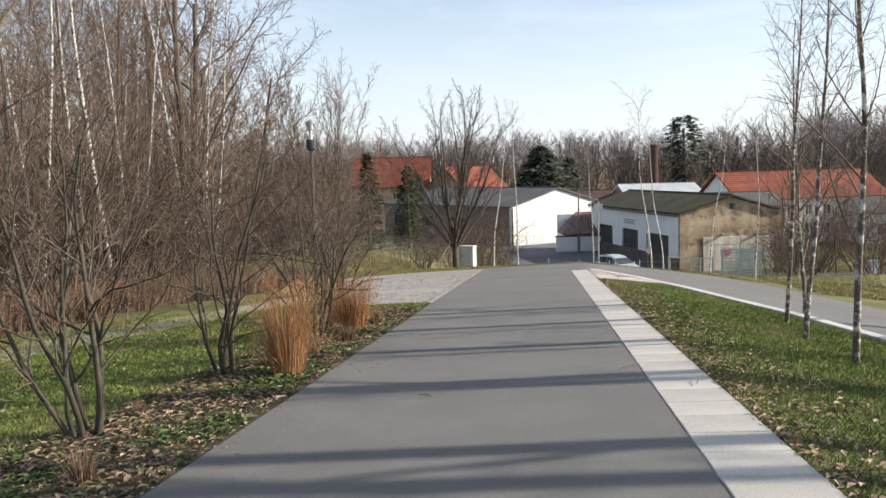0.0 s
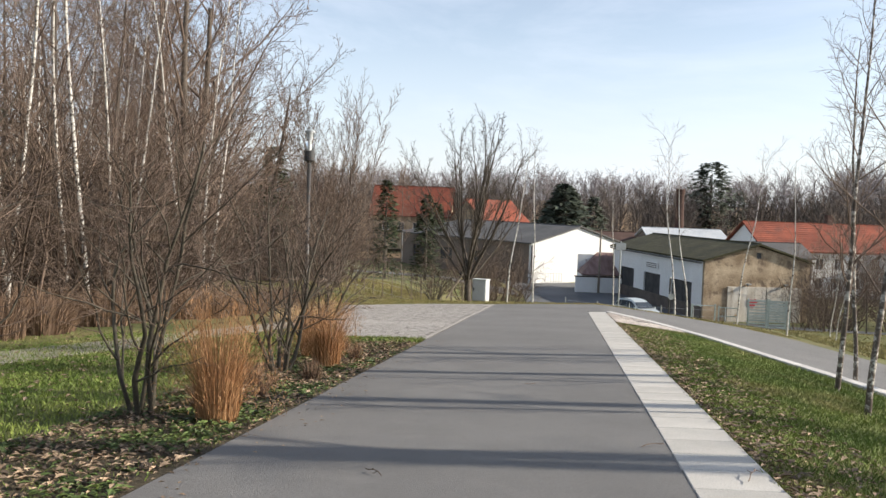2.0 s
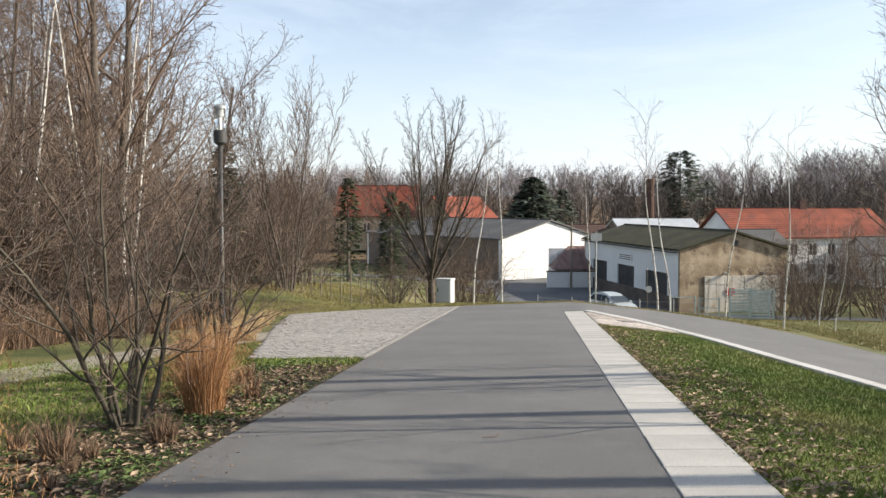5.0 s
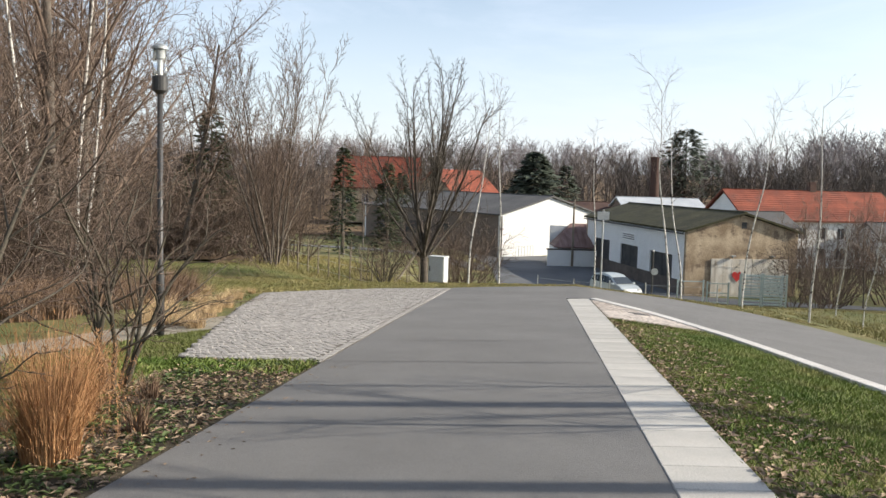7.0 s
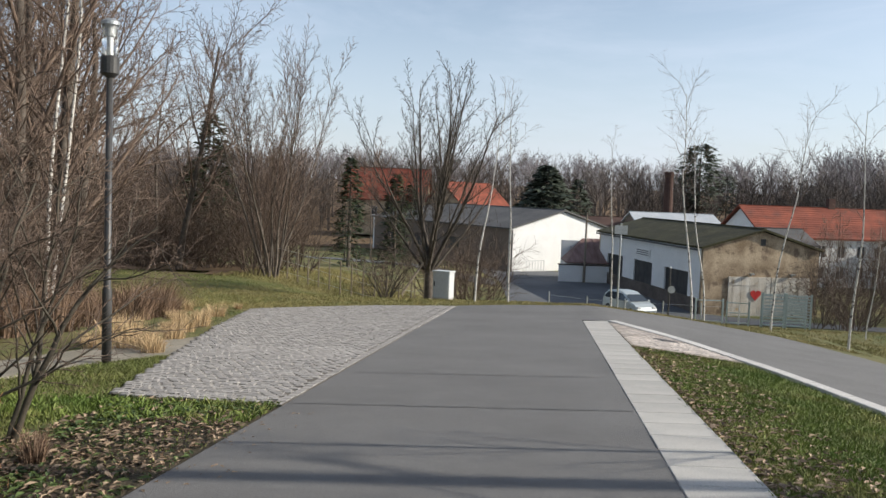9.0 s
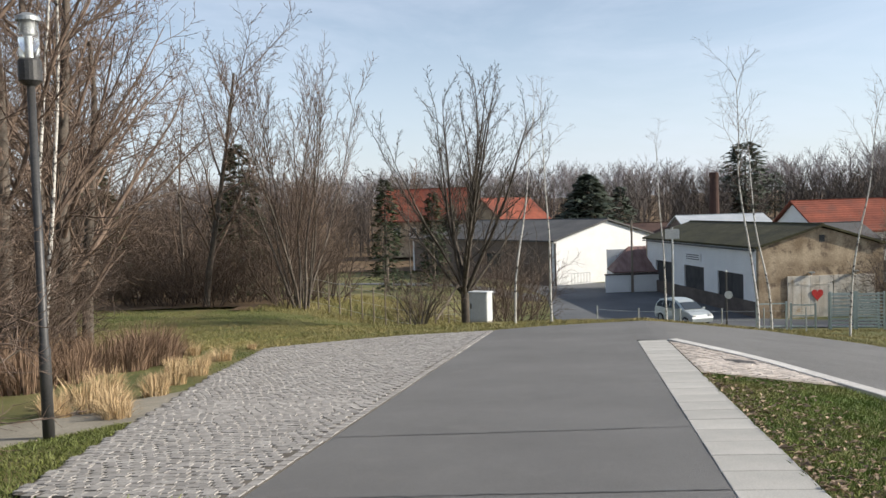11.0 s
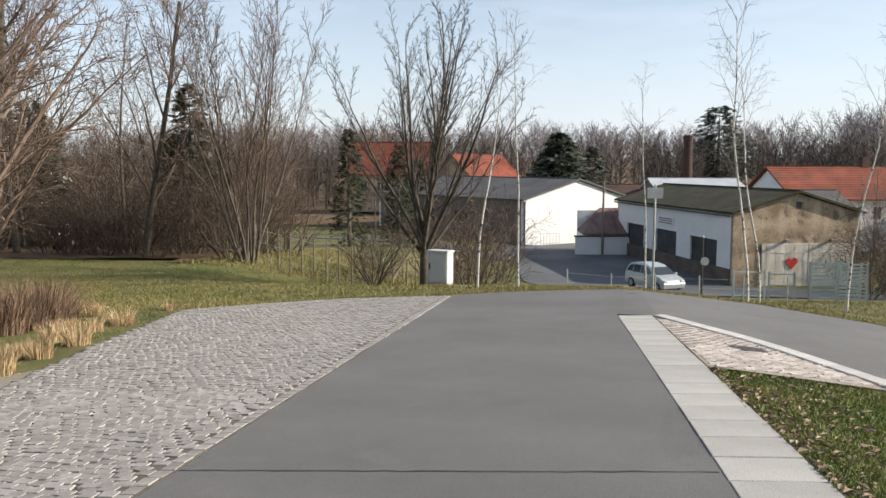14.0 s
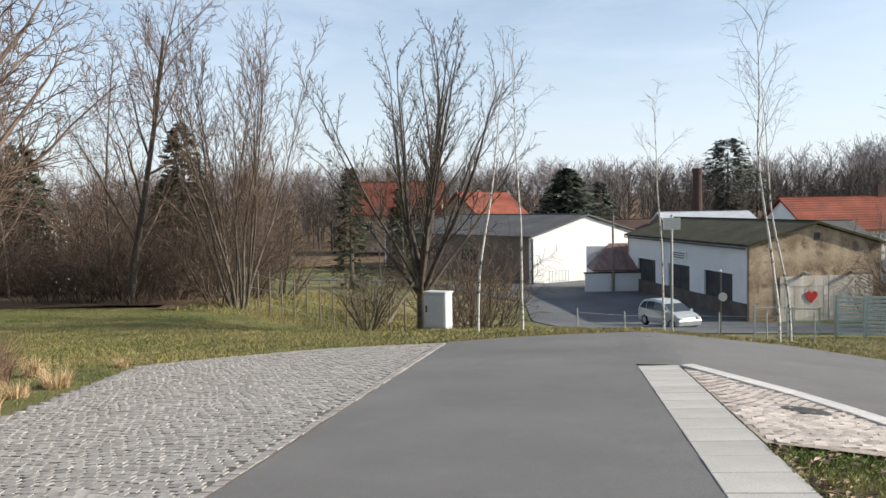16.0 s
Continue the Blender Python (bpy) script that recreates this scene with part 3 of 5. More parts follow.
def clear_of_lawn(x, y):
    return not (y > 27 and y < 43.5 and x > -2.9 - 0.72 * (y - 14.8))


for k in range(20):
    x, y = -12.2 - 22 * rnd.random() ** 1.3, rnd.uniform(6, 42)
    if clear_of_lawn(x, y):
        plant(rnd.choice(wood + [mossy, mossy, fan[1]]), x, y, rnd.uniform(0.8, 1.15), rnd.uniform(0, 6.28))
for x, y, s in ((-14.6, 30.6, 1.25), (-17.6, 34.2, 1.3), (-20.5, 38.0, 1.3), (-13.4, 26.6, 1.15)):
    plant(spread[int(x) % 2], x, y, s, rnd.uniform(0, 6.28))
for k in range(38):
    x, y = -11.6 - 7 * rnd.random(), rnd.uniform(7, 27)
    if clear_of_lawn(x, y):
        plant(wbirch, x, y, rnd.uniform(0.85, 1.15), rnd.uniform(0, 6.28))
leaning = tree_thing("leaning_tree", tree_branches(64, 10.8, 0.16, SPREAD, (0.17, 0.0)), M_BARK, M_TWIG, 1, "bare dark tree leaning over the thicket, open crown", "tree", "trees of the wood", (7, 4, 3, 3))
settle(leaning, -18.4, 46.8)
for ob, x, y, s in ((fan[0], -17.2, 57.0, 0.72), (wood[1], -21.3, 50.5, 0.88), (spread[0], -24.6, 47.2, 0.9), (wood[2], -27.5, 52.0, 0.95), (spread[1], -30.0, 47.5, 1.0), (wood[0], -33.5, 51.0, 1.0), (fan[1], -36.5, 48.5, 0.95), (wood[1], -40.0, 53.0, 1.0), (spread[0], -43.0, 49.0, 1.1), (wood[2], -47.0, 55.0, 1.1)):
    plant(ob, x, y, s, rnd.uniform(0, 6.28))
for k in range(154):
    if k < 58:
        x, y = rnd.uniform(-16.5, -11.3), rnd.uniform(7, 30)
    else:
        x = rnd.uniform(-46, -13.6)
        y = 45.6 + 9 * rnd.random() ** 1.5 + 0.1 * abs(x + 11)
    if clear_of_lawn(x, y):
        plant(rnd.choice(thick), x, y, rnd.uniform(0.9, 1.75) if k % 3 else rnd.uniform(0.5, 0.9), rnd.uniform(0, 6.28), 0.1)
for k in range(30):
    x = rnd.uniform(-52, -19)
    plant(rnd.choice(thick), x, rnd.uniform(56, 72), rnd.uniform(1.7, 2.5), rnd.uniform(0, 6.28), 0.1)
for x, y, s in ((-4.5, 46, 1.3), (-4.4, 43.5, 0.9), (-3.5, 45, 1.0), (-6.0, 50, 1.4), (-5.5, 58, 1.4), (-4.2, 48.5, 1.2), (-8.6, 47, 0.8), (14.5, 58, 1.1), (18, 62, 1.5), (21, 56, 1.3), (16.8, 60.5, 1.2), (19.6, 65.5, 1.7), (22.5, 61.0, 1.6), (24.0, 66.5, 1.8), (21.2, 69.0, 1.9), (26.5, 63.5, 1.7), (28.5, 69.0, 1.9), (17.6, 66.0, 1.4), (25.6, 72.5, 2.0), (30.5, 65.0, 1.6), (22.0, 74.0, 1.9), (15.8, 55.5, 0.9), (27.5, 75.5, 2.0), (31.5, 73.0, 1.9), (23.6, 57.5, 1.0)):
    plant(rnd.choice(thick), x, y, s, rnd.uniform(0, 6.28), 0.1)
for x, y, s in ((17.5, 66, 0.5), (20.5, 63, 0.55), (24, 68, 0.6), (-20, 100, 0.85), (-28, 120, 0.9), (-13, 135, 0.9), (-8, 150, 0.95), (-17, 128, 0.8), (36, 88, 0.75), (40, 96, 0.85), (33, 82, 0.6), (45, 104, 0.9), (50, 98, 0.9), (30, 76, 0.55), (38, 78, 0.7), (52, 112, 1.0), (58, 108, 1.0)):
    plant(rnd.choice(wood), x, y, s, rnd.uniform(0, 6.28))


# tall trees beyond the side path, whose trunks throw long shadows across the paving
LANKY = [dict(segs=10, wander=0.025, up=0.04, kids=8, angle=34, **{"from": 0.5}, tip=0.4, taper=0.4),
         dict(segs=5, wander=0.10, up=0.06, kids=7, angle=40, len=0.24, rad=0.42, **{"from": 0.15}, tip=0.3, least=0.02),
         dict(segs=3, wander=0.12, up=0.04, kids=3, angle=40, len=0.5, rad=0.5, **{"from": 0.2}, tip=0.4, least=0.009),
         dict(segs=2, wander=0.12, up=0.03, kids=0, angle=38, len=0.5, rad=0.6, tip=0.5, least=0.006)]
lanky = [tree_thing("roadside_tree", tree_branches(s, h, r, LANKY), M_BARK, M_TWIG, 1, "tall bare roadside tree with a long clear trunk", "tree", "roadside trees", (8, 5, 3, 3)) for s, h, r in ((65, 14.8, 0.21), (66, 13.8, 0.17))]
settle(lanky[0], 12.0, 3.95)
settle(lanky[1], 10.6, 6.7)
for x, y, s, k in ((14.5, 3.3, 1.1, 0), (11.4, 8.8, 0.95, 0), (10.2, 11.4, 0.95, 1), (12.6, 13.8, 0.95, 0), (11.8, 1.2, 1.0, 1), (13.0, -1.4, 1.0, 0), (15.5, 6.4, 1.05, 0)):
    plant(lanky[k], x, y, s, rnd.uniform(0, 6.28))

# ---- conifers ----
def conifer_mesh(seed, height, width, bare=0.1, round_top=0.0, count=230, power=0.6):
    """Drooping sprays of needles round a stem; verts and faces of the sprays."""
    rng = np.random.default_rng(seed)
    V, F = [], []
    for k in range(count):
        f = bare + (1 - bare) * (k + rng.random()) / count
        r = width / 2 * ((1 - f) ** power if not round_top else math.sqrt(max(0.02, 1 - ((f - 0.6) / 0.42) ** 2)) * rng.uniform(0.5, 1)) * rng.uniform(0.75, 1.15) + 0.15
        a = rng.uniform(0, 6.28)
        o = np.array((math.cos(a), math.sin(a), 0.0))
        s = np.array((-o[1], o[0], 0.0))
        z = f * height
        for j in range(7):
            u, v = rng.uniform(0.25, 1.0), rng.uniform(-0.3, 0.3)
            c = o * r * u + s * r * v * u + np.array((0, 0, z - 0.28 * r * u + rng.uniform(-0.12, 0.12)))
            l, w = rng.uniform(0.28, 0.6) * (0.4 + 0.12 * width), rng.uniform(0.10, 0.22) * (0.4 + 0.12 * width)
            e = o * l + s * l * rng.uniform(-0.5, 0.5) + np.array((0, 0, rng.uniform(-0.35, 0.1) * l))
            t = s * w + np.array((0, 0, rng.uniform(-0.6, 0.6) * w))
            b = len(V)
            V += [tuple(c - t), tuple(c + e * 0.5 + t * 0.4 + np.array((0, 0, 0.05))), tuple(c + e), tuple(c + t)]
            F += [(b, b + 1, b + 2), (b, b + 2, b + 3)]
    return V, F


def conifer(name, seed, height, width, x, y, label, bare=0.08, round_top=0.0, count=230):
    ob = tagged(new(name), label, "tree")
    part("trunk", lathe([(0.02 * height, -0.2), (0.014 * height, height * 0.5), (0.01, height * 0.97)], 8), M_BARK, ob)
    v, f = conifer_mesh(seed, height, width, bare, round_top, count)
    mesh_of("crown", v, f, M_NEEDLE_HAZED if y > 120 else M_NEEDLE, ob)
    return settle(ob, x, y)


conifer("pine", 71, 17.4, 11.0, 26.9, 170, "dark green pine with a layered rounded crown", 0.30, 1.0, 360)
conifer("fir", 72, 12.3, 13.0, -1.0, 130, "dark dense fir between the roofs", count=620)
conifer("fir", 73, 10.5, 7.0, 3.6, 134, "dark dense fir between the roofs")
conifer("spruce", 74, 9.2, 4.2, -21.3, 58, "dark spruce among bare trees")
conifer("spruce", 75, 9.5, 3.5, -17.8, 80, "dark spruce beside the lane")
conifer("spruce", 76, 8.5, 3.3, -14.5, 84, "dark spruce beside the lane")
for cx, cy, ch in ((-29.5, 56, 8.0), (-25.0, 64, 7.0), (-34.0, 60, 8.5), (-40.0, 58, 7.5)):
    conifer("spruce", int(90 - cx), ch, 4.8, cx, cy, "dark spruce standing behind the bare trees", 0.02)
conifer("spruce", 77, 9.0, 4.5, -36.0, 52, "dark spruce among bare trees")
conifer("spruce", 78, 9.0, 4.5, -18.5, 118, "dark spruce in front of the red-roofed house")
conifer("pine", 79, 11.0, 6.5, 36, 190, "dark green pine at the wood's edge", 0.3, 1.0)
conifer("spruce", 80, 7.0, 3.4, -21.0, 27.0, "dark spruce in the wood")


# bare trees in front of the village roofs and at the back of the wood
for k, (x, y, s) in enumerate(((24.5, 90, 0.6), (27.0, 93, 0.65), (29.5, 91, 0.55), (32.0, 95, 0.7), (22.0, 88, 0.5), (-25.0, 78, 0.75), (-31.0, 82, 0.8), (-38.0, 80, 0.85), (-45.0, 84, 0.9), (-21.0, 92, 0.7))):
    plant(wood[k % 3], x, y, s, k * 2.4)

settle(tree_thing("old_oak", tree_branches(67, 10.5, 0.6, [dict(segs=5, wander=0.03, up=0.02, kids=13, angle=46, **{"from": 0.3}, tip=0.5, taper=0.3), dict(segs=6, wander=0.12, up=0.06, kids=9, angle=42, len=0.85, rad=0.5, **{"from": 0.15}, tip=0.2), dict(segs=4, wander=0.14, up=0.04, kids=6, angle=42, len=0.38, rad=0.5, **{"from": 0.15}, tip=0.3, least=0.04), dict(segs=2, wander=0.14, up=0.02, kids=0, angle=40, len=0.5, rad=0.6, tip=0.5, least=0.03)]), M_BARK, M_TWIG, 1, "old bare oak rising behind the red roof", "tree", "", (7, 5, 3, 3)), -34.0, 166.0)


# ---- far woods: one mass of bare trees on the hills ----
def far_woods(name, seed, spots, spec_seed, mat, label, size):
    small = []
    for s in range(4):
        br = tree_branches(spec_seed + s, 6.6, 0.15, [dict(segs=3, wander=0.03, up=0.02, kids=12, angle=38, **{"from": 0.22}, tip=0.45, taper=0.25),
                           dict(segs=3, wander=0.10, up=0.12, kids=12, angle=40, len=0.66, rad=0.42, **{"from": 0.12}, tip=0.3, least=0.04),
                           dict(segs=1, wander=0.12, up=0.06, kids=0, angle=44, len=0.40, rad=0.6, tip=0.4, least=0.032)])
        v, f = tubes(br, (4, 3, 3))
        small.append((v, np.array(f)))
    rng = np.random.default_rng(seed)
    V, F, base = [], [], 0
    for x, y in spots:
        v, f = small[rng.integers(4)]
        a, s = rng.uniform(0, 6.28), size * rng.uniform(0.9, 1.1) * (1 + 0.4 * float(smooth(45, 100, x)))
        R = np.array(((math.cos(a), -math.sin(a), 0), (math.sin(a), math.cos(a), 0), (0, 0, 1)))
        V.append(v @ R.T * s + np.array((x, y, float(gz(x, y)))))
        F.append(f + base)
        base += len(v)
    return tagged(mesh_of(name, np.concatenate(V).tolist(), np.concatenate(F).tolist(), mat), label, "woods", kind="stuff")


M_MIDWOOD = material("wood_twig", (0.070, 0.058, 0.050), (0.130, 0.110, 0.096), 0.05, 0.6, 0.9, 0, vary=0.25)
# twigs paled and greyed: the haze of distance is painted into them
M_TWIG_HAZED = material("hazed_far_twig", (0.18, 0.16, 0.158), (0.265, 0.238, 0.236), 0.05, 0.6, 0.9, 0, vary=0.25)
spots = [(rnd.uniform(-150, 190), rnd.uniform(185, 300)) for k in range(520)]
far_woods("far_woods", 81, spots, 90, M_TWIG_HAZED, "bare winter woods on the far hillside", 1.42)
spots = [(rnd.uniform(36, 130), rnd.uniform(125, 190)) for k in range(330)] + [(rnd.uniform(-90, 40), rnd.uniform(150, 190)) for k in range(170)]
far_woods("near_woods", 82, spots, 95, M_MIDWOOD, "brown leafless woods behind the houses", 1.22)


# ---- buildings ----
def wall_panel(width, height, thick, openings=()):
    """A wall in its x-z plane, front at y = 0, with holes (x0, x1, z0, z1)."""
    xs = sorted({0, width, *(v for o in openings for v in o[:2])})
    zs = sorted({0, height, *(v for o in openings for v in o[2:])})
    bm = bmesh.new()
    for x0, x1 in zip(xs, xs[1:]):
        for z0, z1 in zip(zs, zs[1:]):
            cx, cz = (x0 + x1) / 2, (z0 + z1) / 2
            if not any(o[0] < cx < o[1] and o[2] < cz < o[3] for o in openings):
                box(bm, x0, x1, 0, thick, z0, z1)
    bmesh.ops.remove_doubles(bm, verts=bm.verts, dist=0.001)
    return bm


def window_in(parent, m, x0, x1, z0, z1, frame_mat, pane_mat, name="window", bars=1, depth=0.14):
    """A window or door set back in its hole: a frame with bars, and a pane."""
    bm = bmesh.new()
    w = 0.07
    for a in ((x0, x0 + w, z0, z1), (x1 - w, x1, z0, z1), (x0 + w, x1 - w, z0, z0 + w), (x0 + w, x1 - w, z1 - w, z1)):
        box(bm, a[0], a[1], depth, depth + 0.06, a[2], a[3])
    for k in range(bars):
        c = x0 + (x1 - x0) * (k + 1) / (bars + 1)
        box(bm, c - 0.03, c + 0.03, depth, depth + 0.06, z0 + w, z1 - w)
    fr = part(name, bm, frame_mat, parent)
    fr.matrix_basis = m
    part("pane", boxed(x0 + w, x1 - w, depth + 0.02, depth + 0.04, z0 + w, z1 - w), pane_mat, fr)
    return fr


def house(name, x, y, z, turn, width, length, eave, ridge, walls, roof_mat, label, overhang=0.4, hip=0.0, side_open=(), front_open=(), far_open=(), frame_mat=None, pane_mat=None, thick=0.35, tiles=False):
    """Gable end along local x at y = 0, ridge along local y. walls: materials of gable, side at x = 0, other side."""
    ob = thing(name, pose(x, y, z, 0, 0, turn), label, "building")
    fm, pm = frame_mat or M_WOODGREY, pane_mat or M_PANE
    mg, ms, mo = walls
    part("wall", wall_panel(width, eave, thick, front_open), mg, ob)
    for o in front_open:
        window_in(ob, Matrix(), *o, fm, pm)
    if not hip:
        part("gable", prism([(0.0, eave), (width, eave), (width / 2, ridge - 0.06)], 0, thick), mg, ob)
        part("gable", prism([(0.0, eave), (width, eave), (width / 2, ridge - 0.06)], length - thick, length), mg, ob)
    part("wall", wall_panel(width, eave, thick), mg, ob).matrix_basis = pose(width, length, 0, 0, 0, 180)
    inner = length - 2 * thick
    ml = pose(0, length - thick, 0, 0, 0, -90)
    mr = pose(width, thick, 0, 0, 0, 90)
    for m, op, mat in ((ml, side_open, ms), (mr, far_open, mo)):
        part("wall", wall_panel(inner, eave, thick, op), mat, ob).matrix_basis = m
        for o in op:
            window_in(ob, m, *o, fm, pm)
    rise = (ridge - eave) / (width / 2)
    for s in (-1, 1):
        bm = bmesh.new()
        e0, e1 = width / 2 + s * (width / 2 + overhang), width / 2
        ze = eave - rise * overhang
        y0, y1 = -overhang, length + overhang
        yr0, yr1 = (y0, y1) if not hip else (y0, y1 - hip)
        t = 0.16
        lo = [(e0, y0, ze), (e0, y1, ze), (e1, yr1, ridge), (e1, yr0, ridge)]
        a = [bm.verts.new((px, py, pz + 0.02)) for px, py, pz in lo]
        b = [bm.verts.new((px, py, pz + 0.02 + t)) for px, py, pz in lo]
        bm.faces.new(a)
        bm.faces.new(b[::-1])
        for i in range(4):
            bm.faces.new((a[i], b[i], b[(i + 1) % 4], a[(i + 1) % 4]))
        bmesh.ops.recalc_face_normals(bm, faces=bm.faces)
        r = part("roof", bm, roof_mat, ob)
        if tiles:
            bm = bmesh.new()
            rows = int(math.hypot(width / 2 + overhang, ridge - ze) / 0.42)
            for i in range(rows):
                f0, f1 = i / rows, (i + 1.08) / rows
                xa, xb = e0 + (e1 - e0) * f0, e0 + (e1 - e0) * min(f1, 1)
                za, zb = ze + (ridge - ze) * f0, ze + (ridge - ze) * min(f1, 1)
                vs = [bm.verts.new(q) for q in ((xa, y0, za + t + 0.06), (xa, y1, za + t + 0.06), (xb, y1, zb + t + 0.03), (xb, y0, zb + t + 0.03), (xa, y0, za + t), (xa, y1, za + t))]
                bm.faces.new(vs[:4])
                bm.faces.new((vs[4], vs[5], vs[1], vs[0]))
            part("tile_course_rest", bm, roof_mat, r)
    part("ridge_cap", boxed(width / 2 - 0.12, width / 2 + 0.12, -overhang, length + overhang - hip, ridge + 0.12, ridge + 0.24, 0.03), roof_mat, ob)
    if hip:
        bm = bmesh.new()
        ze = eave - rise * overhang
        lo = [(-overhang, length + overhang, ze), (width + overhang, length + overhang, ze), (width / 2, length + overhang - hip, ridge)]
        a = [bm.verts.new((px, py, pz + 0.03)) for px, py, pz in lo]
        b = [bm.verts.new((px, py, pz + 0.17)) for px, py, pz in lo]
        bm.faces.new(a)
        bm.faces.new(b[::-1])
        for i in range(3):
            bm.faces.new((a[i], b[i], b[(i + 1) % 3], a[(i + 1) % 3]))
        bmesh.ops.recalc_face_normals(bm, faces=bm.faces)
        part("roof", bm, roof_mat, ob)
        part("gable", prism([(0.0, eave), (width, eave), (width / 2, ridge - 0.06)], 0, thick), mg, ob)
    return ob


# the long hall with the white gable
# the sunless side takes the darker render, so shade sits in its colour
hall = house("hall", -4.6, 100.5, -7.6, 41.5, 15.0, 30.0, 4.75, 6.75, (M_WHITEWALL, M_DARKWALL, M_WHITEWALL), M_FELT, "long low hall with a sunlit white gable and grey felt roof", 0.35, 5.0,
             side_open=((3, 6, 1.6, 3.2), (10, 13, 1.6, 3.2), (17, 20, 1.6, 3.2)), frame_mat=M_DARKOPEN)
part("downpipe", boxed(0.05, 0.2, -0.14, -0.02, 0, 4.6, 0.03), M_STEELDARK, hall)
part("downpipe", boxed(14.6, 14.75, -0.14, -0.02, 0, 4.6, 0.03), M_WHITEWALL, hall)
bm = bmesh.new()
for k in range(7):
    box(bm, 1.0 + 0.42 * k, 1.04 + 0.42 * k, -1.6, -1.56, -0.1, 1.35)
box(bm, 1.0, 3.56, -1.6, -1.56, 1.3, 1.36)
box(bm, 1.0, 3.56, -1.6, -1.56, 0.3, 0.36)
part("railing", bm, M_GALV, hall)

# its low white annex
annex = thing("annex", pose(0.6, 93.0, -7.7, 0, 0, 8.0), "low white lean-to with a rusty red sheet roof", "building")
part("wall", boxed(0, 6.0, 0, 0.3, -0.2, 1.75), M_WHITEWALL, annex)
part("wall", boxed(0.9, 1.2, 0.3, 4.6, -0.2, 1.9), M_WHITEWALL, annex)
part("wall", boxed(0.9, 6.0, 4.6, 4.9, -0.2, 4.0), M_WHITEWALL, annex)
part("wall_cap", boxed(-0.1, 6.05, -0.08, 0.38, 1.75, 1.86, 0.02), M_DARKBROWN, annex)
bm = bmesh.new()
lo = [(0.7, 0.1, 1.95), (6.0, 0.1, 1.95), (6.0, 4.9, 4.15), (3.1, 4.9, 4.15), (0.7, 3.4, 2.1)]
a = [bm.verts.new(q) for q in lo]
b = [bm.verts.new((q[0], q[1], q[2] + 0.1)) for q in lo]
bm.faces.new(a)
bm.faces.new(b[::-1])
for i in range(5):
    bm.faces.new((a[i], b[i], b[(i + 1) % 5], a[(i + 1) % 5]))
bmesh.ops.recalc_face_normals(bm, faces=bm.faces)
roof = part("roof", bm, M_RUST, annex, "rusty red sheet roof")
for k in range(7):
    v, f = tubes([(np.array(((1.6 + 0.62 * k, 0.12, 2.08), (1.6 + 0.62 * k, 3.3 if k < 3 else 4.8, 3.5 if k < 3 else 4.26))), np.array((0.03, 0.03)), 0)], (4,))
    mesh_of("seam", v.tolist(), f, M_RUST, roof)

# the old workshop: white long front, tan gable with pale doors
FRONT = ((23.3 - 6.7, 23.3 - 2.1, 0.7, 3.0), (23.3 - 13.7, 23.3 - 9.4, 0.55, 3.05), (23.3 - 20.9, 23.3 - 16.6, 0.7, 3.07))
shop = house("workshop", 10.95, 73.4, -7.65, 15.2, 9.4, 24.0, 5.05, 6.45, (M_TAN, M_WHITEWALL, M_DARKWALL), M_MOSSROOF, "old workshop, white long front, weathered tan gable, mossy roof", 0.28, side_open=FRONT, frame_mat=M_DARKOPEN, pane_mat=M_DARKOPEN)
# dark band along the foot of the white front
part("foot_band", boxed(-0.06, -0.003, 0.3, 23.9, -0.4, 1.15), M_DARKBROWN, shop)
part("name_board", boxed(-0.09, -0.02, 10.2, 13.6, 3.5, 4.15, 0.02), M_WHITEWALL, shop, "faded white name board")
bm = bmesh.new()
for k in range(3):
    box(bm, -0.10, -0.09, 10.5, 13.3, 3.6 + 0.18 * k, 3.68 + 0.18 * k)
part("lettering", bm, M_STEELDARK, shop)
part("vent", boxed(4.55, 4.95, -0.03, 0.03, 5.35, 5.85, 0.01), M_DARKOPEN, shop, "dark square vent")
for a, b in ((2.1, 5.52), (5.56, 8.7)):
    dr = part("door", boxed(a, b, -0.10, -0.01, -0.1, 2.95, 0.015), M_DOORPALE, shop, "pale double door with peeling rusty paint")
    bm = bmesh.new()
    for k in range(5):
        c = a + (b - a) * (k + 0.5) / 5
        box(bm, c - 0.006, c + 0.006, -0.106, -0.102, 0.0, 2.9)
    part("board_joint", bm, M_WOODGREY, dr)
    part("ledge", boxed(a + 0.1, b - 0.1, -0.12, -0.104, 2.3, 2.36), M_DOORPALE, dr)
    bm = bmesh.new()
    c = (a + b) / 2
    box(bm, c - 0.20, c + 0.20, -0.45, -0.1, 3.15, 3.25, 0.03)
    box(bm, c - 0.03, c + 0.03, -0.3, -0.02, 3.02, 3.16)
    part("lamp_bracket", bm, M_GALV, shop)
pts = [(16 * math.sin(a) ** 3, 13 * math.cos(a) - 5 * math.cos(2 * a) - 2 * math.cos(3 * a) - math.cos(4 * a)) for a in (2 * math.pi * k / 28 for k in range(28))]
part("heart", prism([(4.3 + 0.027 * px, 1.6 + 0.029 * pz) for px, pz in pts], -0.16, -0.13), M_RED, shop, "red heart sign on the door")
part("gutter", lathe([(0.07, 0), (0.07, 24)], 8), M_STEELDARK, shop).matrix_basis = pose(-0.33, 0, 4.88, -90, 0, 0)

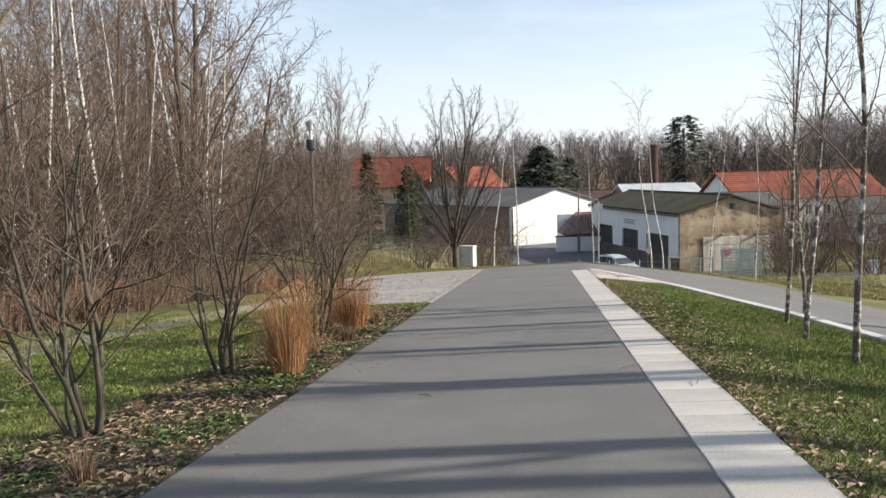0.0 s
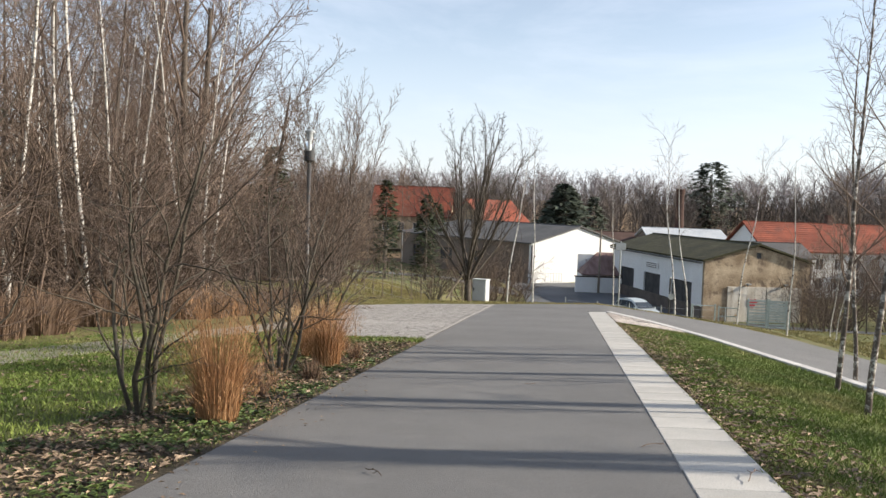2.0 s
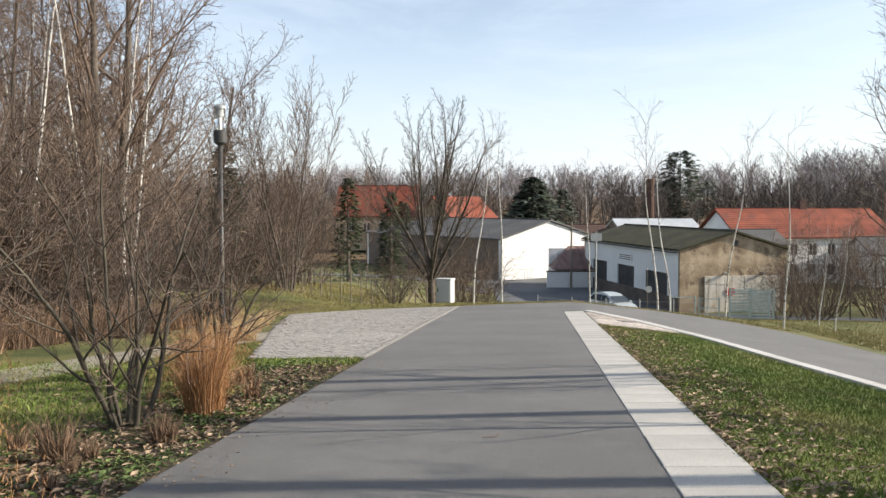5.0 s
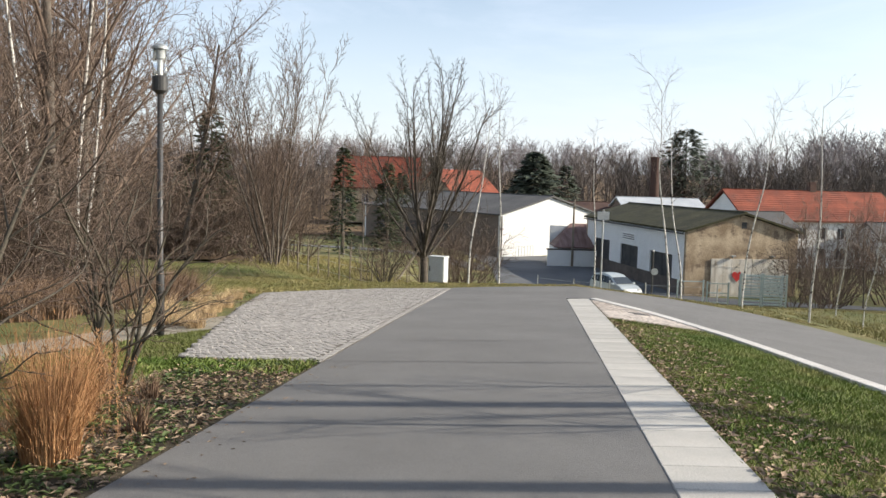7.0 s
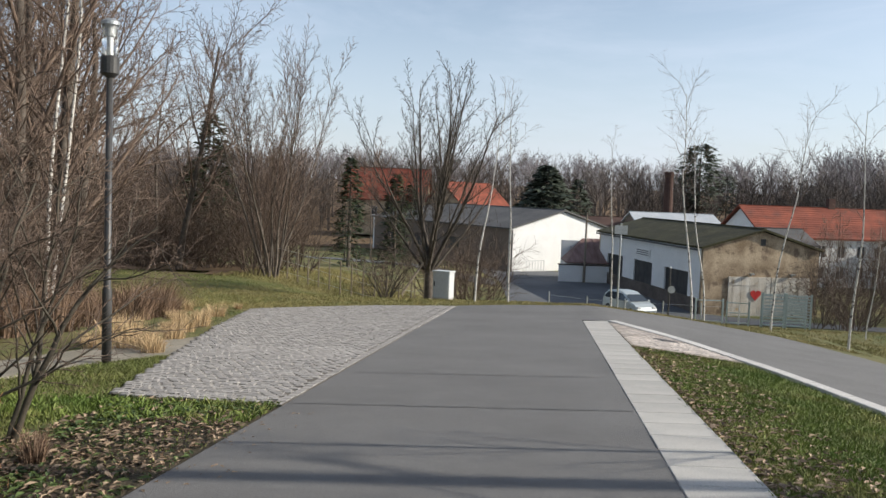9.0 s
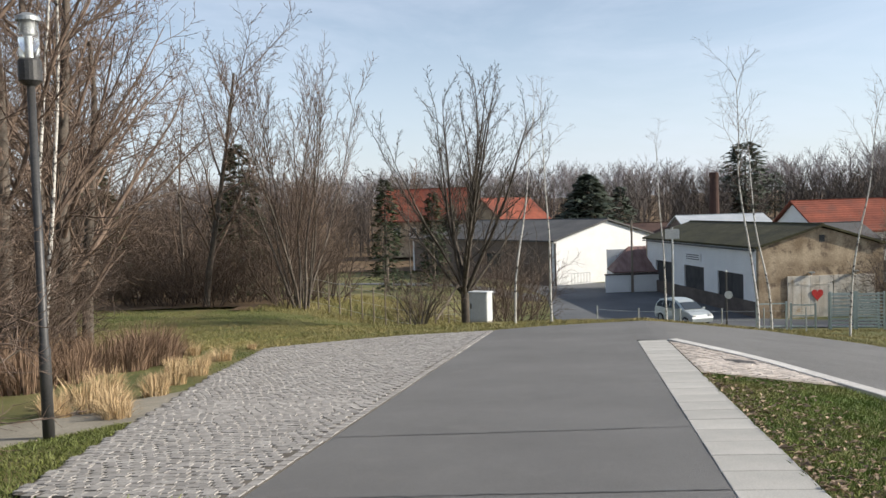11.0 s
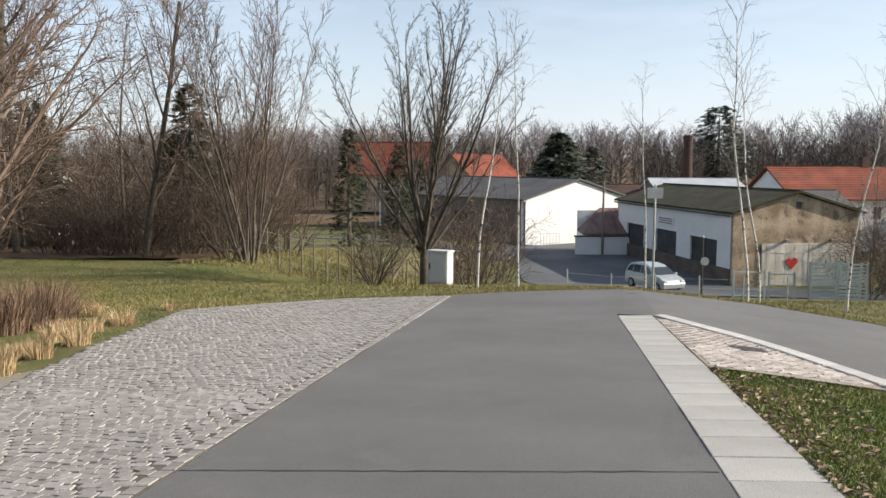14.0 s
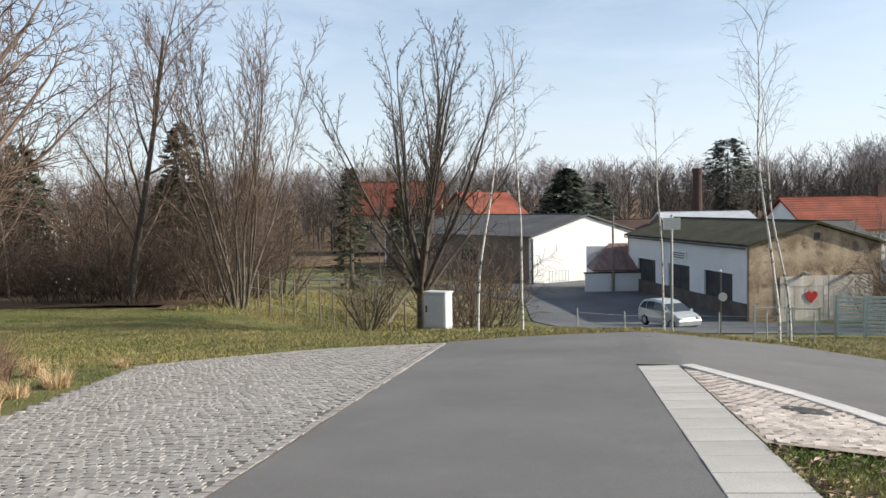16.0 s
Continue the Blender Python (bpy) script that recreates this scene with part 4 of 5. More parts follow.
# red-roofed house behind the workshop
WIN = tuple((1.2 + 2.3 * k, 2.2 + 2.3 * k, 3.1, 4.4) for k in range(6)) + tuple((1.2 + 2.3 * k, 2.2 + 2.3 * k, 0.9, 2.2) for k in range(6))
red = house("red_roofed_house", 18.6, 107.4, -7.6, -73.0, 9.5, 19.0, 5.2, 8.1, (M_WHITEWALL, M_WHITEWALL, M_WHITEWALL), M_TILE, "two-storey white house with a long red tiled roof", 0.4, far_open=WIN, frame_mat=M_WHITEWALL, tiles=True)
part("chimney", boxed(4.4, 5.0, 10.2, 11.0, 7.6, 9.3, 0.02), M_BRICK, red, "short brick chimney")
house("low_white_house", 34.3, 104.5, -7.6, -88.0, 8.0, 14.0, 3.4, 5.0, (M_WHITEWALL,) * 3, M_FELT, "low white house with grey roof", 0.3, far_open=tuple((1.0 + 2.6 * k, 2.2 + 2.6 * k, 1.0, 2.3) for k in range(5)), frame_mat=M_WHITEWALL)
house("grey_roofed_outbuilding", 15.0, 99.0, -7.6, -80.0, 7.0, 9.0, 4.6, 5.9, (M_DARKWALL,) * 3, M_FELT, "grey-roofed outbuilding behind the workshop", 0.3)
house("pale_roofed_hall", 9.3, 122.0, -7.4, -84.0, 9.0, 10.0, 5.3, 6.5, (M_DARKWALL,) * 3, M_PALEROOF, "hall with a pale sheet roof", 0.3)
house("long_shed", -2.0, 126.0, -7.2, -86.0, 6.0, 16.0, 4.2, 5.4, (M_DARKWALL,) * 3, M_BRICK, "long dark shed behind the hall", 0.3)
# red-roofed houses beyond the hall
house("red_roofed_house", -33.5, 150.0, -6.4, -88.0, 9.0, 13.0, 6.0, 10.6, (M_TAN,) * 3, M_TILE, "pale house with a steep red tiled roof", 0.5, far_open=tuple((1.5 + 2.6 * k, 2.6 + 2.6 * k, 3.2, 4.6) for k in range(4)), frame_mat=M_WHITEWALL, tiles=True)
house("red_roofed_house", -20.6, 143.0, -6.6, -32.0, 8.5, 12.0, 5.2, 8.9, (M_TAN, M_WHITEWALL, M_WHITEWALL), M_TILE, "pale house with red tiled roof seen across its slope", 0.5, front_open=((1.6, 2.7, 3, 4.4), (5.4, 6.5, 3, 4.4)), frame_mat=M_WHITEWALL, tiles=True)
house("white_house", -52.0, 79.0, -6.0, 12.0, 6.6, 9.0, 6.2, 8.2, (M_WHITEWALL,) * 3, M_FELT, "white house half hidden by the bare trees", 0.4, front_open=((1.2, 2.3, 3.6, 5.0), (4.2, 5.3, 3.6, 5.0), (1.2, 2.3, 0.9, 2.3)), frame_mat=M_DARKOPEN)

stack = tagged(part("brick_chimney", lathe([(0.85, 0), (0.62, 11.3), (0.70, 11.35), (0.72, 12.0), (0.60, 12.05)], 14), M_BRICK), "tall round chimney of dark old brick", "chimney")
stack.matrix_world = pose(17.3, 140, -6.9)


# ---- street furniture ----
def lamp_post(x, y):
    ob = thing("street_lamp", Matrix.Translation(g(x, y)), "dark steel street lamp with a clear glass cylinder head", "street lamp")
    part("pole", lathe([(0.060, -0.1), (0.060, 0.95), (0.045, 1.0), (0.040, 3.68)], 14), M_STEELDARK, ob, smooth_shade=True)
    part("collar", lathe([(0.05, 3.63), (0.115, 3.68), (0.115, 3.88), (0.10, 3.9)], 18), M_STEELDARK, ob)
    gl = part("glass_cylinder", lathe([(0.10, 3.9), (0.10, 4.28)], 20), M_CLEAR, ob, "clear glass cylinder", True)
    gl.visible_shadow = False
    part("lamp_core", lathe([(0.03, 3.9), (0.025, 4.12), (0.045, 4.14), (0.045, 4.27)], 12), M_GALV, ob)
    part("cap", lathe([(0.115, 4.28), (0.115, 4.32), (0.05, 4.36)], 18), M_GALV, ob)
    return ob


lamp_post(-6.4, 17.9)


def cabinet(x, y, turn):
    ob = thing("cable_cabinet", Matrix.Translation(g(x, y)) @ Matrix.Rotation(radians(turn), 4, "Z"), "pale grey cable distribution cabinet on the grass", "cabinet")
    part("base", boxed(-0.31, 0.31, -0.19, 0.19, -0.2, 0.12, 0.01), M_CONCRETE, ob)
    part("body", boxed(-0.32, 0.32, -0.20, 0.20, 0.10, 0.99, 0.012), M_CABINET, ob)
    d = part("door", boxed(-0.29, 0.29, -0.218, -0.203, 0.16, 0.93, 0.006), M_CABINET, ob)
    part("handle", boxed(-0.26, -0.22, -0.25, -0.22, 0.5, 0.68, 0.006), M_STEELDARK, d, "black swing handle")
    part("roof", boxed(-0.35, 0.35, -0.235, 0.235, 0.99, 1.05, 0.015), M_CABINET, ob)
    return ob


cabinet(-4.36, 37.2, -20)
cabinet(22.9, 62.6, 10)


def sign_post(x, y):
    ob = thing("sign_post", Matrix.Translation(g(x, y)), "galvanised pole with a small square sign, seen from behind", "sign")
    part("pole", lathe([(0.03, -0.2), (0.03, 2.85)], 10), M_GALV, ob)
    pl = part("sign_plate", boxed(-0.2, 0.2, -0.035, -0.03, 2.50, 2.78), M_SIGNBACK, ob)
    part("clamp", boxed(-0.06, 0.06, -0.029, 0.04, 2.60, 2.66), M_GALV, pl)
    return ob


sign_post(1.5, 35.4)


def stop_post(x, y):
    ob = thing("round_sign_post", Matrix.Translation(g(x, y)), "dark post with a round sign and a pale cap", "sign")
    part("pole", lathe([(0.05, -0.2), (0.045, 2.9)], 8), M_STEELDARK, ob)
    part("round_sign", lathe([(0.2, 0.0), (0.2, 0.012)], 20), M_SIGNBACK, ob).matrix_basis = pose(0.1, -0.06, 1.75, 90, 0, 0)
    part("cap", lathe([(0.06, 2.9), (0.03, 3.0)], 8), M_SIGNBACK, ob)
    return ob


stop_post(5.9, 54.7)
pole = tagged(part("utility_pole", lathe([(0.13, -0.3), (0.09, 7.0)], 10), M_WOODGREY), "dark wooden utility pole beside the annex", "pole")
pole.matrix_world = pose(3.1, 93.0, -7.7)


def gate_panel(x, y, turn, w, h, bars, label):
    ob = thing("steel_gate", Matrix.Translation(g(x, y)) @ Matrix.Rotation(radians(turn), 4, "Z"), label, "gate", "steel gates in front of the workshop")
    for a in (0, w - 0.08):
        part("post", boxed(a, a + 0.08, -0.04, 0.04, -0.1, h, 0.008), M_GATE, ob)
    for k in range(bars):
        z = 0.12 + (h - 0.25) * k / (bars - 1)
        part("bar", boxed(0.08, w - 0.08, -0.025, 0.025, z, z + 0.055), M_GATE, ob)
    return ob


gate_panel(10.1, 52.0, 4, 1.15, 1.8, 9, "grey-green barred steel gate leaning upright")
gate_panel(11.3, 52.2, -6, 1.25, 1.8, 11, "grey-green barred steel gate leaning upright")
gate_panel(10.2, 52.6, 3, 2.3, 1.75, 10, "grey-green barred steel gate stacked behind the others")
gate_panel(7.0, 53.0, 8, 1.5, 1.35, 2, "low galvanised barrier frame")
gate_panel(8.7, 53.6, -3, 1.2, 1.3, 3, "low galvanised barrier frame")


def wire_fence(name, a, b, n, h, mat, label, wires=3):
    ob = thing(name, Matrix(), label, "fence")
    pa, pb = np.array(a), np.array(b)
    P = [g(*(pa + (pb - pa) * k / (n - 1))) for k in range(n)]
    for p in P:
        part("post", lathe([(0.032, -0.3), (0.028, h)], 7), mat, ob).location = p
    for k in range(wires):
        br = [(np.array([tuple(p + Vector((0, 0, h * (k + 0.6) / wires))) for p in P]), np.full(n, 0.006), 0)]
        v, f = tubes(br, (3,))
        mesh_of("wire", v.tolist(), f, M_GALV, ob)
    return ob


wire_fence("wire_fence", (-13.4, 46.6), (-5.8, 42.6), 14, 1.55, M_WOODGREY, "low wire fence with weathered wooden posts on the meadow")
wire_fence("wire_fence", (-5.8, 49.0), (-14.5, 66.0), 10, 1.35, M_WOODGREY, "low wire fence with weathered wooden posts on the meadow")
wire_fence("wire_fence", (-0.6, 46.5), (8.0, 47.5), 6, 1.1, M_GALV, "low wire fence with steel posts at the bank's foot")


# ---- parked car ----
def car(x, y, turn):
    ob = thing("parked_car", Matrix.Translation(g(x, y)) @ Matrix.Rotation(radians(turn), 4, "Z"), "silver compact van with rounded roof, parked in the yard", "car")
    def side_y(z):
        return 0.84 * (1 - 0.26 * max(0.0, z - 0.95) / 0.7)

    body = [(-2.0, 0.30), (-2.1, 0.5), (-2.09, 0.92), (-1.98, 1.28), (-1.72, 1.55), (-1.2, 1.64), (-0.5, 1.655), (0.05, 1.60), (0.42, 1.47), (1.18, 1.03), (1.62, 0.93), (1.95, 0.77), (2.07, 0.56), (2.0, 0.30), (1.72, 0.26), (1.62, 0.5), (1.35, 0.62), (1.08, 0.5), (0.98, 0.24), (-0.98, 0.24), (-1.08, 0.5), (-1.35, 0.62), (-1.62, 0.5), (-1.72, 0.28)]
    bm = prism(body, -0.84, 0.84)
    for v in bm.verts:
        v.co.y = math.copysign(side_y(v.co.z), v.co.y)
    bmesh.ops.bevel(bm, geom=[e for e in bm.edges if (e.verts[0].co.y > 0) == (e.verts[1].co.y > 0)], offset=0.05, segments=2, affect="EDGES")
    part("body", bm, M_CARPAINT, ob)
    bm = bmesh.new()
    rim = [(1.14, -0.70, 1.075), (1.14, 0.70, 1.075), (0.47, 0.60, 1.462), (0.47, -0.60, 1.462)]
    low = [bm.verts.new((x + 0.004, y, z - 0.01)) for x, y, z in rim]
    top = [bm.verts.new((x + 0.012, y, z + 0.014)) for x, y, z in rim]
    bm.faces.new(top)
    for i in range(4):
        bm.faces.new((low[i], low[(i + 1) % 4], top[(i + 1) % 4], top[i]))
    part("windscreen", bm, M_PANE, ob, "dark windscreen")
    for s in (-1, 1):
        for pane in ([(0.98, 1.04), (0.42, 1.36), (0.08, 1.49), (-0.42, 1.52), (-0.42, 1.04)], [(-0.48, 1.04), (-0.48, 1.52), (-1.22, 1.50), (-1.22, 1.04)], [(-1.28, 1.06), (-1.28, 1.49), (-1.62, 1.44), (-1.84, 1.22), (-1.88, 1.06)]):
            bm = bmesh.new()
            low = [bm.verts.new((x, s * (side_y(z) - 0.02), z)) for x, z in pane]
            top = [bm.verts.new((x, s * (side_y(z) + 0.006), z)) for x, z in pane]
            bm.faces.new(top)
            for i in range(len(pane)):
                bm.faces.new((low[i], low[(i + 1) % len(pane)], top[(i + 1) % len(pane)], top[i]))
            bmesh.ops.recalc_face_normals(bm, faces=bm.faces)
            part("side_window", bm, M_PANE, ob)
        for wx in (-1.35, 1.35):
            wh = part("wheel", lathe([(0.30, -0.10), (0.32, -0.07), (0.32, 0.07), (0.30, 0.10)], 20), M_RUBBER, ob)
            wh.matrix_basis = pose(wx, s * 0.76, 0.32, 90, 0, 0)
            part("rim", lathe([(0.20, -0.108), (0.20, 0.108)], 16), M_GALV, wh)
        part("headlight", boxed(1.80, 2.05, s * 0.62 - 0.15, s * 0.62 + 0.15, 0.66, 0.80, 0.03), M_SIGNBACK, ob)
        part("mirror", boxed(0.85, 1.0, s * 0.92 - 0.08, s * 0.92 + 0.08, 1.0, 1.14, 0.02), M_CARPAINT, ob)
    return ob


car(5.15, 68.0, -60)

tagged(sheet("hill_floor", np.arange(-400, 401, 20.0), np.arange(122, 620, 12.0), M_FOREST, 0.15), "brown leaf-strewn floor of the hill woods", "ground")

# ---- yard, lane, gravel path, wood floor ----
tagged(strip("yard", [(-9.0, 104), (-5.0, 90), (-3.5, 74), (-1.0, 60), (2.0, 56)], [(4.0, 104), (9, 85), (10.6, 74), (24, 66), (28, 60)], M_YARD, 0.05, 8, 2.0), "blue-grey asphalt yard in shade", "yard")
tagged(strip("lane", [(-6.0, 92), (-14, 96), (-24, 106), (-40, 118)], [(-5.0, 86), (-13, 90), (-24, 99), (-41, 110)], M_YARD, 0.07, 3, 2.0), "grey lane running behind the meadow", "lane")
tagged(strip("gravel_path", [(-10.4, -6.0), (-9.6, 6.0), (-9.2, 11.5), (-8.1, 16.4), (-7.4, 19.5), (-6.6, 21.4)], [(-9.0, -6.0), (-8.5, 6.0), (-8.2, 10.0), (-7.2, 14.8), (-6.6, 17.6), (-5.95, 18.9)], M_GRAVEL, 0.02, 4, 0.6, 0.05), "pale gravel footpath crossing the lawn", "path")
tagged(sheet("forest_floor", np.arange(-90, -9.5, 1.0), np.arange(4, 110, 1.0), M_FOREST, 0.06, 0.12, lambda x, y: x < -11.2 - 0.6 * noise.noise((0, y * 0.4, 0)) and (clear_of_lawn(x, y)) and (y < 28 or (y > 44 - 0.1 * (x + 11) and x < -14.6 - max(0, y - 50) * 0.6))), "brown leaf-strewn woodland floor", "ground")


# ---- dry grasses, leaves, blades ----
def tuft(name, seed, blades, height, spread, mat, plumes=0, foot=0.16, width=0.006):
    """A clump of arching blades, each a narrow three-sided strip."""
    rng = np.random.default_rng(seed)
    V, F = [], []
    for k in range(blades):
        a, r0 = rng.uniform(0, 6.28), foot * math.sqrt(rng.random())
        o = np.array((math.cos(a), math.sin(a), 0))
        h = height * rng.uniform(0.35, 1.05)
        out = spread * rng.uniform(0.05, 1.0) * (1.25 - 0.5 * h / height)
        c = rng.uniform(0, 6.28)
        side = np.array((math.cos(c), math.sin(c), 0))
        w = width * rng.uniform(0.6, 1.3)
        b = len(V)
        for f in (0, 0.4, 0.75, 1.0):
            p = o * (r0 + out * f ** 2.2) + np.array((0, 0, h * f * (1 - 0.18 * f * out / max(spread, 0.01)))) + rng.normal(0, 0.012, 3) * f
            V += [tuple(p - side * w * (1 - 0.85 * f)), tuple(p + side * w * (1 - 0.85 * f))]
        F += [(b + 2 * j, b + 2 * j + 1, b + 2 * j + 3, b + 2 * j + 2) for j in range(3)]
        if k < plumes:
            p = np.array(V[-1])
            for j in range(7):
                q = p - np.array((0, 0, 0.05 * j)) + rng.normal(0, 0.015, 3)
                e = rng.normal(0, 0.022, 3) + np.array((0, 0, 0.03))
                b = len(V)
                V += [tuple(q), tuple(q + side * 0.005 + e * 0.5), tuple(q + e)]
                F.append((b, b + 1, b + 2))
    return mesh_of(name, V, F, mat)


GRASSES = ((-3.72, 6.75, 101, 1.15), (-3.9, 10.8, 103, 0.98), (-4.4, 11.9, 104, 0.75))
for x, y, s, h in GRASSES:
    t = tagged(tuft("ornamental_grass", s, 950, h, 0.46, M_STRAW, 420, 0.17, 0.0030), "tall tawny dry ornamental grass clump in the bed", "grass clump", "dry ornamental grasses")
    settle(t, x, y)
pale_tufts = [tagged(tuft("dry_grass_tuft", 110 + k, 240, 0.45, 0.3, M_STRAW_PALE, 20, 0.22, 0.008), "pale withered grass tuft beside the setts", "grass clump", "withered grass tufts") for k in range(2)]
settle(pale_tufts[0], -7.6, 20.4)
settle(pale_tufts[1], -7.9, 21.4, 1.0)
for k in range(22):
    y = rnd.uniform(19.0, 28.5)
    plant(pale_tufts[k % 2], np.interp(y, [15.8, 23, 28.3], [-5.1, -7.0, -8.2]) - 0.35 - 1.3 * rnd.random() ** 1.5, y, rnd.uniform(0.4, 0.85), rnd.uniform(0, 6.28))
bed_tuft = tagged(tuft("dry_perennial", 120, 170, 0.4, 0.22, M_BRAMBLE, 0, 0.10, 0.007), "low brown withered perennial in the bed", "plant", "withered perennials")
settle(bed_tuft, -4.2, 8.8)
for k in range(15):
    plant(bed_tuft, rnd.uniform(-5.0, -3.6), rnd.uniform(2.5, 14.0), rnd.uniform(0.4, 0.85), rnd.uniform(0, 6.28))
bramble = tagged(tuft("withered_undergrowth", 125, 260, 0.8, 0.55, M_BRAMBLE, 120, 0.4, 0.012), "reddish brown withered undergrowth at the wood's edge", "undergrowth", "withered undergrowth")
settle(bramble, -11.5, 22.0)
for k in range(130):
    y = rnd.uniform(7, 31)
    x = -10.6 - 4.5 * rnd.random() ** 1.4
    if k % 4 == 0:
        x, y = rnd.uniform(-11.2, -9.3), rnd.uniform(20, 28)
    if clear_of_lawn(x, y):
        plant(bramble, x, y, rnd.uniform(0.6, 1.25), rnd.uniform(0, 6.28))


def scatter(name, seed, count, place, shape, mat, label, category):
    """Many small flat pieces on the ground as one mesh; shape gives the corners of one piece."""
    rng = np.random.default_rng(seed)
    XY = np.array([place(rng) for k in range(count)])
    Z = gz(XY[:, 0], XY[:, 1])
    V, F = [], []
    for (x, y), z in zip(XY, Z):
        b = len(V)
        pts, faces = shape(rng)
        V += [(x + p[0], y + p[1], z + p[2]) for p in pts]
        F += [tuple(b + i for i in f) for f in faces]
    return tagged(mesh_of(name, V, F, mat), label, category, kind="stuff")


def leaf(rng):
    a, s, t = rng.uniform(0, 6.28), rng.uniform(0.016, 0.050), rng.uniform(-0.5, 0.5)
    c, d = math.cos(a), math.sin(a)
    up = rng.uniform(0.012, 0.05)
    return [(-s * c, -s * d, up), (-0.45 * s * d, 0.45 * s * c, up + 0.3 * s * t + 0.012), (s * c, s * d, up + s * t * 0.7), (0.45 * s * d, -0.45 * s * c, up + 0.012 - 0.2 * s * t)], [(0, 1, 2), (0, 2, 3)]


def leaf_flat(rng):
    a, s = rng.uniform(0, 6.28), rng.uniform(0.010, 0.028)
    c, d = s * math.cos(a), s * math.sin(a)
    return [(-c, -d, 0.010), (-0.5 * d, 0.5 * c, 0.016), (c, d, 0.012), (0.5 * d, -0.5 * c, 0.015)]


def blade(hmin, hmax, w):
    def make(rng):
        a, h = rng.uniform(0, 6.28), rng.uniform(hmin, hmax)
        c, d = w * math.cos(a), w * math.sin(a)
        l, m = rng.normal(0, 0.45 * h), rng.normal(0, 0.45 * h)
        return [(-c, -d, 0), (c, d, 0), (l * 0.4 + c * 0.6, m * 0.4 + d * 0.6, h * 0.6), (l, m, h)], [(0, 1, 2), (0, 2, 3)]
    return make


def in_bed(rng):
    y = rng.uniform(-4.0, 15.4)
    return (-3.3 - (1.5 if y < 13 else 1.5) * rng.random() ** 0.9, y)


def patchy(place, level, sign):
    """The same spots, thinned to patches."""
    def chosen(rng):
        x, y = place(rng)
        while sign * noise.noise((x * 1.5, y * 1.1, 7.0)) < level and rng.random() < 0.85:
            x, y = place(rng)
        return (x, y)
    return chosen


def road_in(y):
    return float(np.interp(y, [-12, 4, 11, 14.3, 17, 20.5, 24.3, 26.5], [4.5, 4.4, 4.1, 3.8, 3.3, 2.7, 1.7, 0.55]))


def in_verge(rng):
    y = rng.triangular(-8.0, 12.0, 21.4) if rng.random() < 0.3 else rng.uniform(0.5, 21.4)
    return (0.53 + (road_in(y) - 0.72) * rng.random(), y)


def verge_edge(rng):
    y = rng.triangular(-8.0, 12.0, 21.4) if rng.random() < 0.3 else rng.uniform(0.5, 21.4)
    return (0.56 + 1.1 * rng.random() ** 2, y)


def on_lawn(rng):
    return (rng.triangular(-11.5, -7.0, -4.6), rng.triangular(-6.0, 9.0, 16.5)) if rng.random() < 0.5 else (rng.uniform(-9.5, -4.7), rng.uniform(3.0, 15.5))


def lawn_margin(rng):
    y = 15.3 - 0.9 * rng.random() ** 1.5
    return (rng.uniform(-6.5, -3.3), y)


def far_lawn(rng):
    x = rng.uniform(-17, 7)
    edge = float(np.interp(x, [-17, -8.2, -5.4, -3.4, -2.1, -0.8, 0.8, 3.6, 5.5, 7], [28.4, 28.7, 30.6, 31.5, 32.1, 32.5, 32.7, 33.0, 31.4, 29]))
    return (x, edge + 9 * rng.random() ** 1.6)


def wide_lawn(rng):
    x = rng.uniform(-25, -4)
    return (x, rng.uniform(max(24.0, min(29.5, 12 - 1.5 * x)), 46.5))


def path_edge(rng):
    return (-3.3 + 0.5 * rng.random() ** 3, rng.uniform(-3.0, 15.0))


def lamp_corner(rng):
    y = rng.uniform(13.5, 18.6)
    a, b = float(np.interp(y, [13.5, 14.8, 17.6, 18.9], [-7.4, -7.15, -6.55, -5.9])), float(np.interp(y, [13.5, 15.5, 18.9], [-4.9, -5.1, -5.95]))
    return (a + (b - a) * rng.random(), y)


def east_lawn(rng):
    y = rng.uniform(24.0, 52.0)
    return (rng.uniform(7.4, 9.5 + 0.35 * (y - 24.0)), y)


def meadow(rng):
    return (rng.uniform(-15.5, -3.5), rng.uniform(43.5, 62))


tagged(strip("planting_bed", [(-5.0, -4), (-4.9, 8), (-4.7, 13), (-4.2, 15.2)], [(-3.26, -4), (-3.26, 8), (-3.26, 13), (-3.26, 15.3)], M_LITTER, 0.012, 6, 0.5, 0.05), "dark planting bed strewn with leaves", "planting bed")
scatter("fallen_leaves", 201, 8800, patchy(in_bed, -0.12, 1), leaf, M_LEAF, "dry brown fallen leaves in the bed", "leaves")
scatter("fallen_leaves", 202, 4200, verge_edge, leaf, M_LEAF, "dry brown fallen leaves along the slabs", "leaves")
scatter("fallen_leaves", 203, 1500, on_lawn, leaf, M_LEAF, "scattered dry leaves on the lawn", "leaves")
scatter("ground_cover", 213, 8500, patchy(in_bed, 0.02, -1), leaf, M_COVER, "low dark green ground cover between the dry leaves", "ground cover")
scatter("bed_grass", 204, 11000, in_bed, blade(0.02, 0.055, 0.0035), M_BLADE, "sparse grass growing through the bed", "grass")
scatter("verge_grass", 205, 150000, in_verge, blade(0.02, 0.062, 0.0036), M_BLADE, "short green winter grass of the verge", "grass")
scatter("lawn_grass", 206, 70000, on_lawn, blade(0.02, 0.06, 0.006), M_BLADE, "short green winter grass of the lawn", "grass")
scatter("margin_grass", 207, 4500, lawn_margin, blade(0.03, 0.10, 0.006), M_BLADE, "grass fringe beside the setts", "grass")
